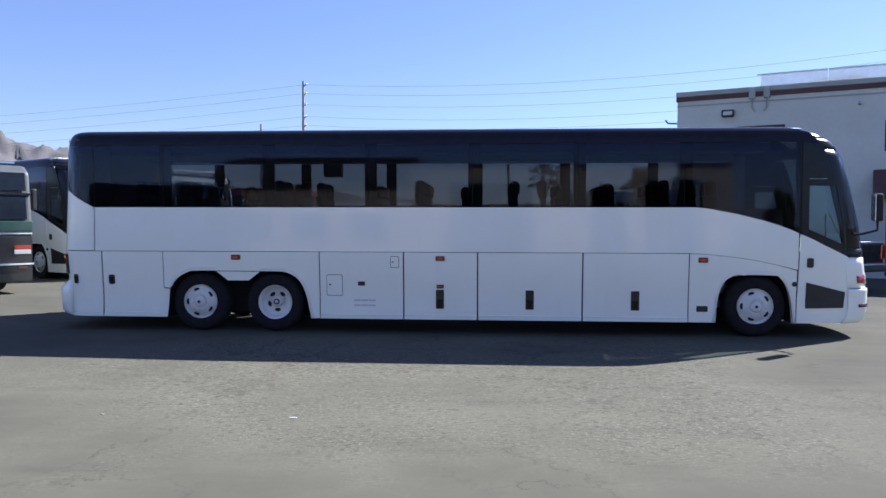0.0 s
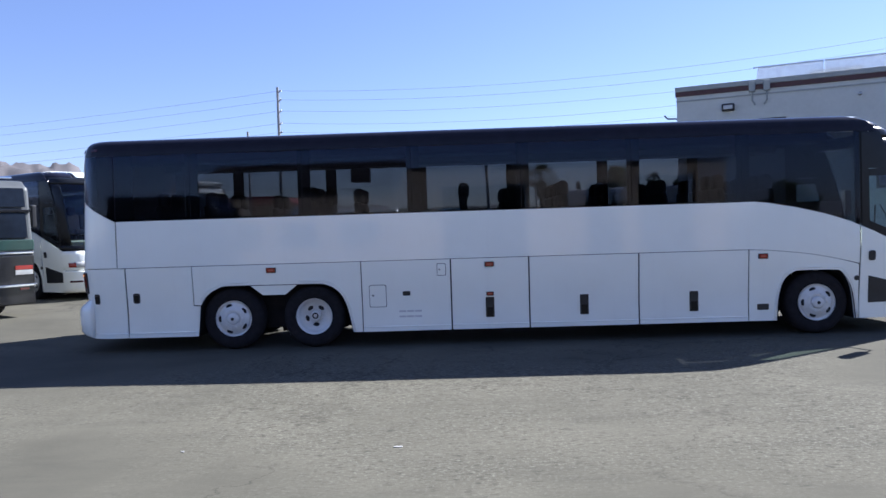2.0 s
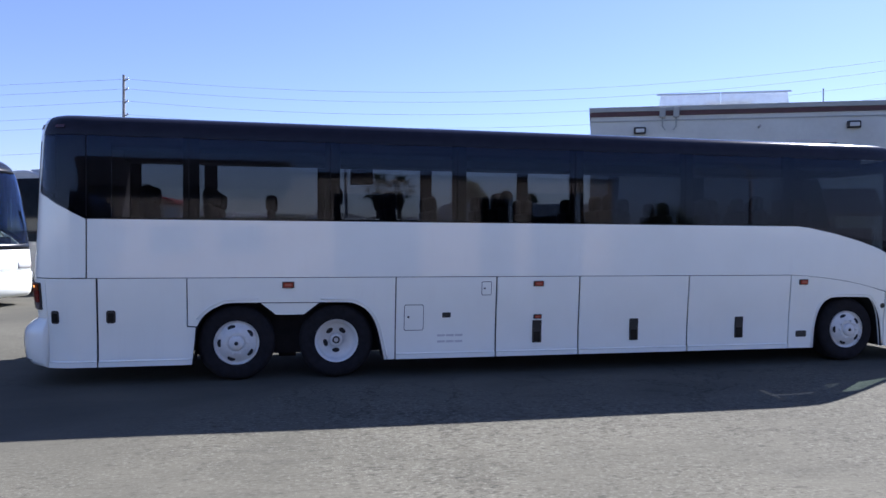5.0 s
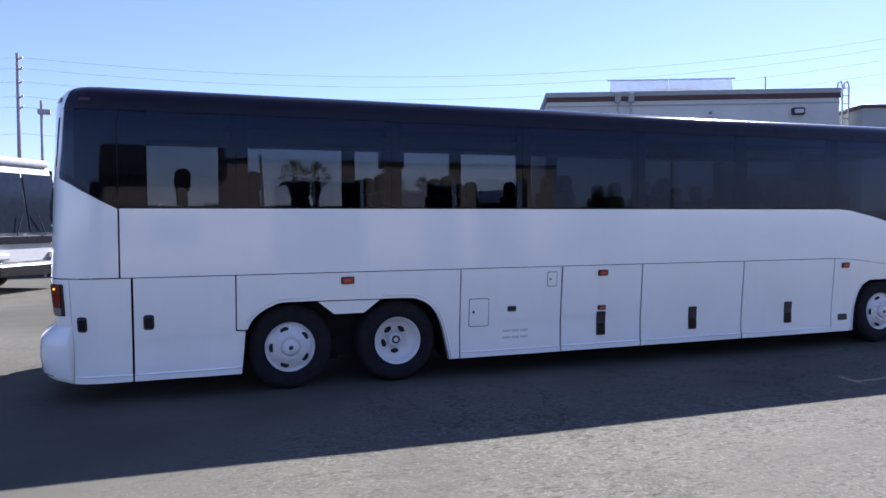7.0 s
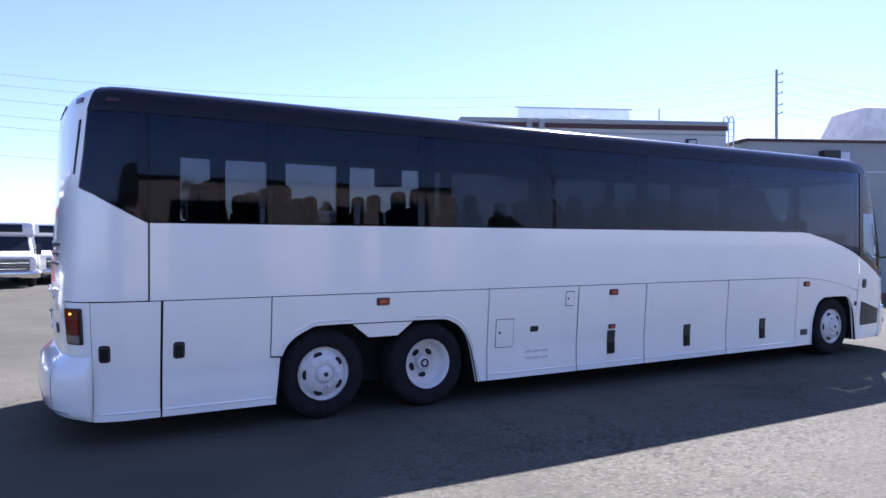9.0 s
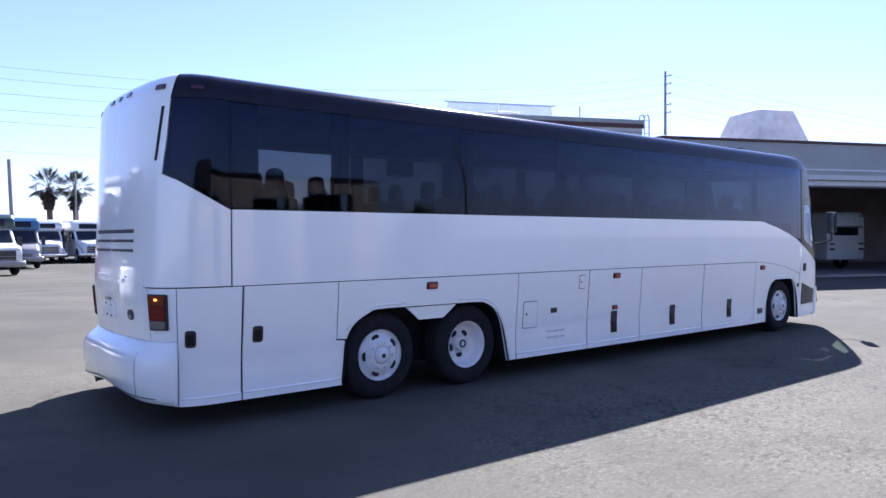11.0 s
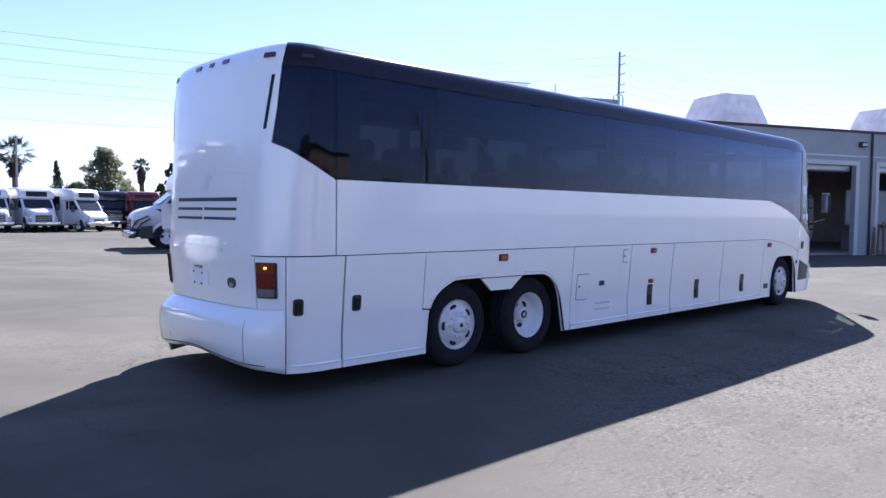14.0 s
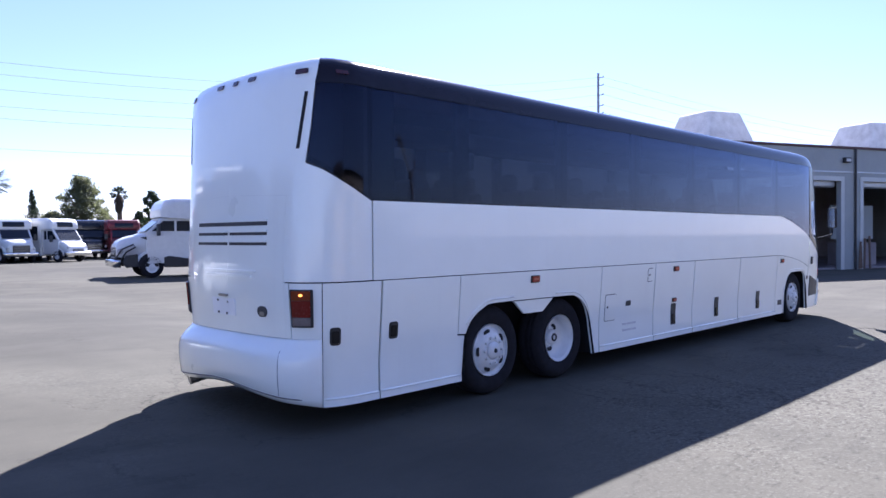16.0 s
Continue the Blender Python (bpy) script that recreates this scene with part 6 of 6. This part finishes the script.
def fan_palm(x, y, h, seed, crown=2.1):
    rnd = random.Random(seed)
    p = thing_empty("palm_tree", pose(x, y, ground_z(x, y)), "tall fan palm with a shaggy skirt of dry fronds", "palm tree", "palm trees")
    part("trunk", tube([(0, 0, 0), (0.1, 0, h * 0.5), (0, 0.05, h)], [0.34, 0.28, 0.22], 10), BARK, p)
    b = bmesh.new()
    for k in range(34):
        a, e = k * 2.4 + rnd.uniform(-0.3, 0.3), -0.35 + 1.75 * k / 33 + rnd.uniform(-0.15, 0.15)
        L = crown * rnd.uniform(0.85, 1.1)
        d = Vector((math.cos(a) * math.cos(e), math.sin(a) * math.cos(e), math.sin(e)))
        s = d.cross(Vector((0, 0, 1))).normalized()
        base = Vector((0, 0, h))
        mid = base + d * L * 0.5
        for j in range(-5, 6):
            w = j * 0.2
            tip = mid + (d * math.cos(w) + s * math.sin(w)) * L * 0.52 - Vector((0, 0, 0.22 * L * abs(w) + 0.1 * L * (1 - d.z)))
            t = (tip - mid).cross(Vector((0.2, 0.3, 1))).normalized() * 0.045
            c2 = mid.lerp(tip, 0.55)
            b.faces.new([b.verts.new(v) for v in (mid, c2 + t, tip, c2 - t)])
        t = s * 0.025
        b.faces.new([b.verts.new(v) for v in (base + t, mid + t, mid - t, base - t)])
    part("crown", b, FROND, p)
    b = bmesh.new()
    for k in range(150):
        a, f = rnd.uniform(0, 6.283), rnd.uniform(0.0, 1.0)
        z = h - 0.1 - 1.5 * f
        o = Vector((math.cos(a), math.sin(a), 0))
        top = Vector((0, 0, z)) + o * 0.2
        tip = top + o * rnd.uniform(0.5, 0.85) * crown * 0.55 * (1 - f * 0.75) + Vector((0, 0, -rnd.uniform(0.35, 0.75)))
        t = o.cross(Vector((0, 0, 1))) * 0.13
        b.faces.new([b.verts.new(v) for v in (top - t * 0.4, top + t * 0.4, tip + t, tip - t)])
    part("dry_skirt", b, DRY, p)


def leafy_tree(x, y, h, r, seed, mat=None, shape="round", low=0.3, label="uneven olive-green broadleaf tree", n=60, leaf=0.16):
    rnd = random.Random(seed)
    p = thing_empty("tree", pose(x, y, ground_z(x, y)), label, "tree", "trees")
    b = tube([(0, 0, 0), (0.1, 0, h * 0.3), (0, 0.1, h * 0.55)], [0.26, 0.2, 0.1], 8)
    for k in range(6):
        a = rnd.uniform(0, 6.283)
        join(b, tube([(0, 0, h * rnd.uniform(0.25, 0.45)), (math.cos(a) * r * 0.4, math.sin(a) * r * 0.4, h * rnd.uniform(0.5, 0.7))], [0.09, 0.03], 6))
    part("trunk", b, BARK, p)
    vs, fs = [], []
    clumps = []
    for k in range(n):
        f = (k + rnd.uniform(0.2, 0.8)) / n
        if shape == "cone":
            w, cr = r * (1 - f) ** 0.8 * 0.7, r * (0.5 - 0.42 * f)
        elif shape == "peak":
            w, cr = r * (1.05 - 0.95 * f) * rnd.uniform(0.55, 1.1), r * rnd.uniform(0.07, 0.15)
        else:
            w, cr = r * math.sqrt(max(0.05, 1 - (2 * f - 0.9) ** 2)) * 0.85, r * rnd.uniform(0.2, 0.36)
        a = rnd.uniform(0, 6.283)
        q = w * math.sqrt(rnd.uniform(0.02, 1))
        clumps.append((Vector((math.cos(a) * q, math.sin(a) * q, (low + (1 - low) * f) * h - cr * 0.8)), cr))
    for c, cr in clumps:
        for j in range(80):
            d = Vector((rnd.gauss(0, 1), rnd.gauss(0, 1), rnd.gauss(0, 0.8))).normalized()
            o = c + d * cr * rnd.uniform(0.4, 1.12)
            s = Vector((rnd.gauss(0, 1), rnd.gauss(0, 1), rnd.gauss(0, 1))).normalized() * leaf
            t = s.cross(d).normalized() * leaf * 0.65
            i = len(vs)
            vs += [o - s, o + t, o + s, o - t]
            fs.append((i, i + 1, i + 2, i + 3))
    me = bpy.data.meshes.new("crown")
    me.from_pydata(vs, [], fs)
    me.materials.append(mat or LEAF)
    ob = new("crown", me)
    ob.parent = p


def at_az(cx, cy, az, dist):
    return cx + dist * math.cos(radians(az)), cy + dist * math.sin(radians(az))


for az, d, h, s in ((78.75, 80, 6.5, 1), (77.15, 81, 6.5, 2)):
    fan_palm(*at_az(-6.39, -6.6, az, d), h, s)
fan_palm(*at_az(-7.56, -5.28, 68.2, 90), 6.3, 3, 1.05)
leafy_tree(*at_az(-7.56, -5.28, 73.62, 85), 6.4, 1.5, 4, DARKLEAF, "cone", 0.1, "narrow dark green cypress tree", 70, 0.08)
leafy_tree(*at_az(-7.56, -5.28, 70.55, 85), 8.0, 5.4, 5, None, "peak", 0.2, "uneven olive-green broadleaf tree", 150, 0.13)
leafy_tree(*at_az(-7.56, -5.28, 66.0, 88), 6.7, 1.15, 6, DARKLEAF, "round", 0.45, "small dark green broadleaf tree", 26)
leafy_tree(*at_az(-7.56, -5.28, 66.9, 92), 4.6, 1.2, 9, DARKLEAF, "round", 0.3, "small dark green broadleaf tree", 26)
leafy_tree(*at_az(-7.56, -5.28, 72.4, 100), 4.8, 1.8, 7, None, "round", 0.3)
leafy_tree(*at_az(-7.56, -5.28, 75.0, 110), 4.0, 1.8, 8, None, "round", 0.3)
leafy_tree(*at_az(-7.56, -5.28, 69.0, 98), 4.4, 1.3, 11, None, "round", 0.3)
# trees mirrored in the coach's glass
leafy_tree(18.5, -25, 3.6, 1.6, 10)
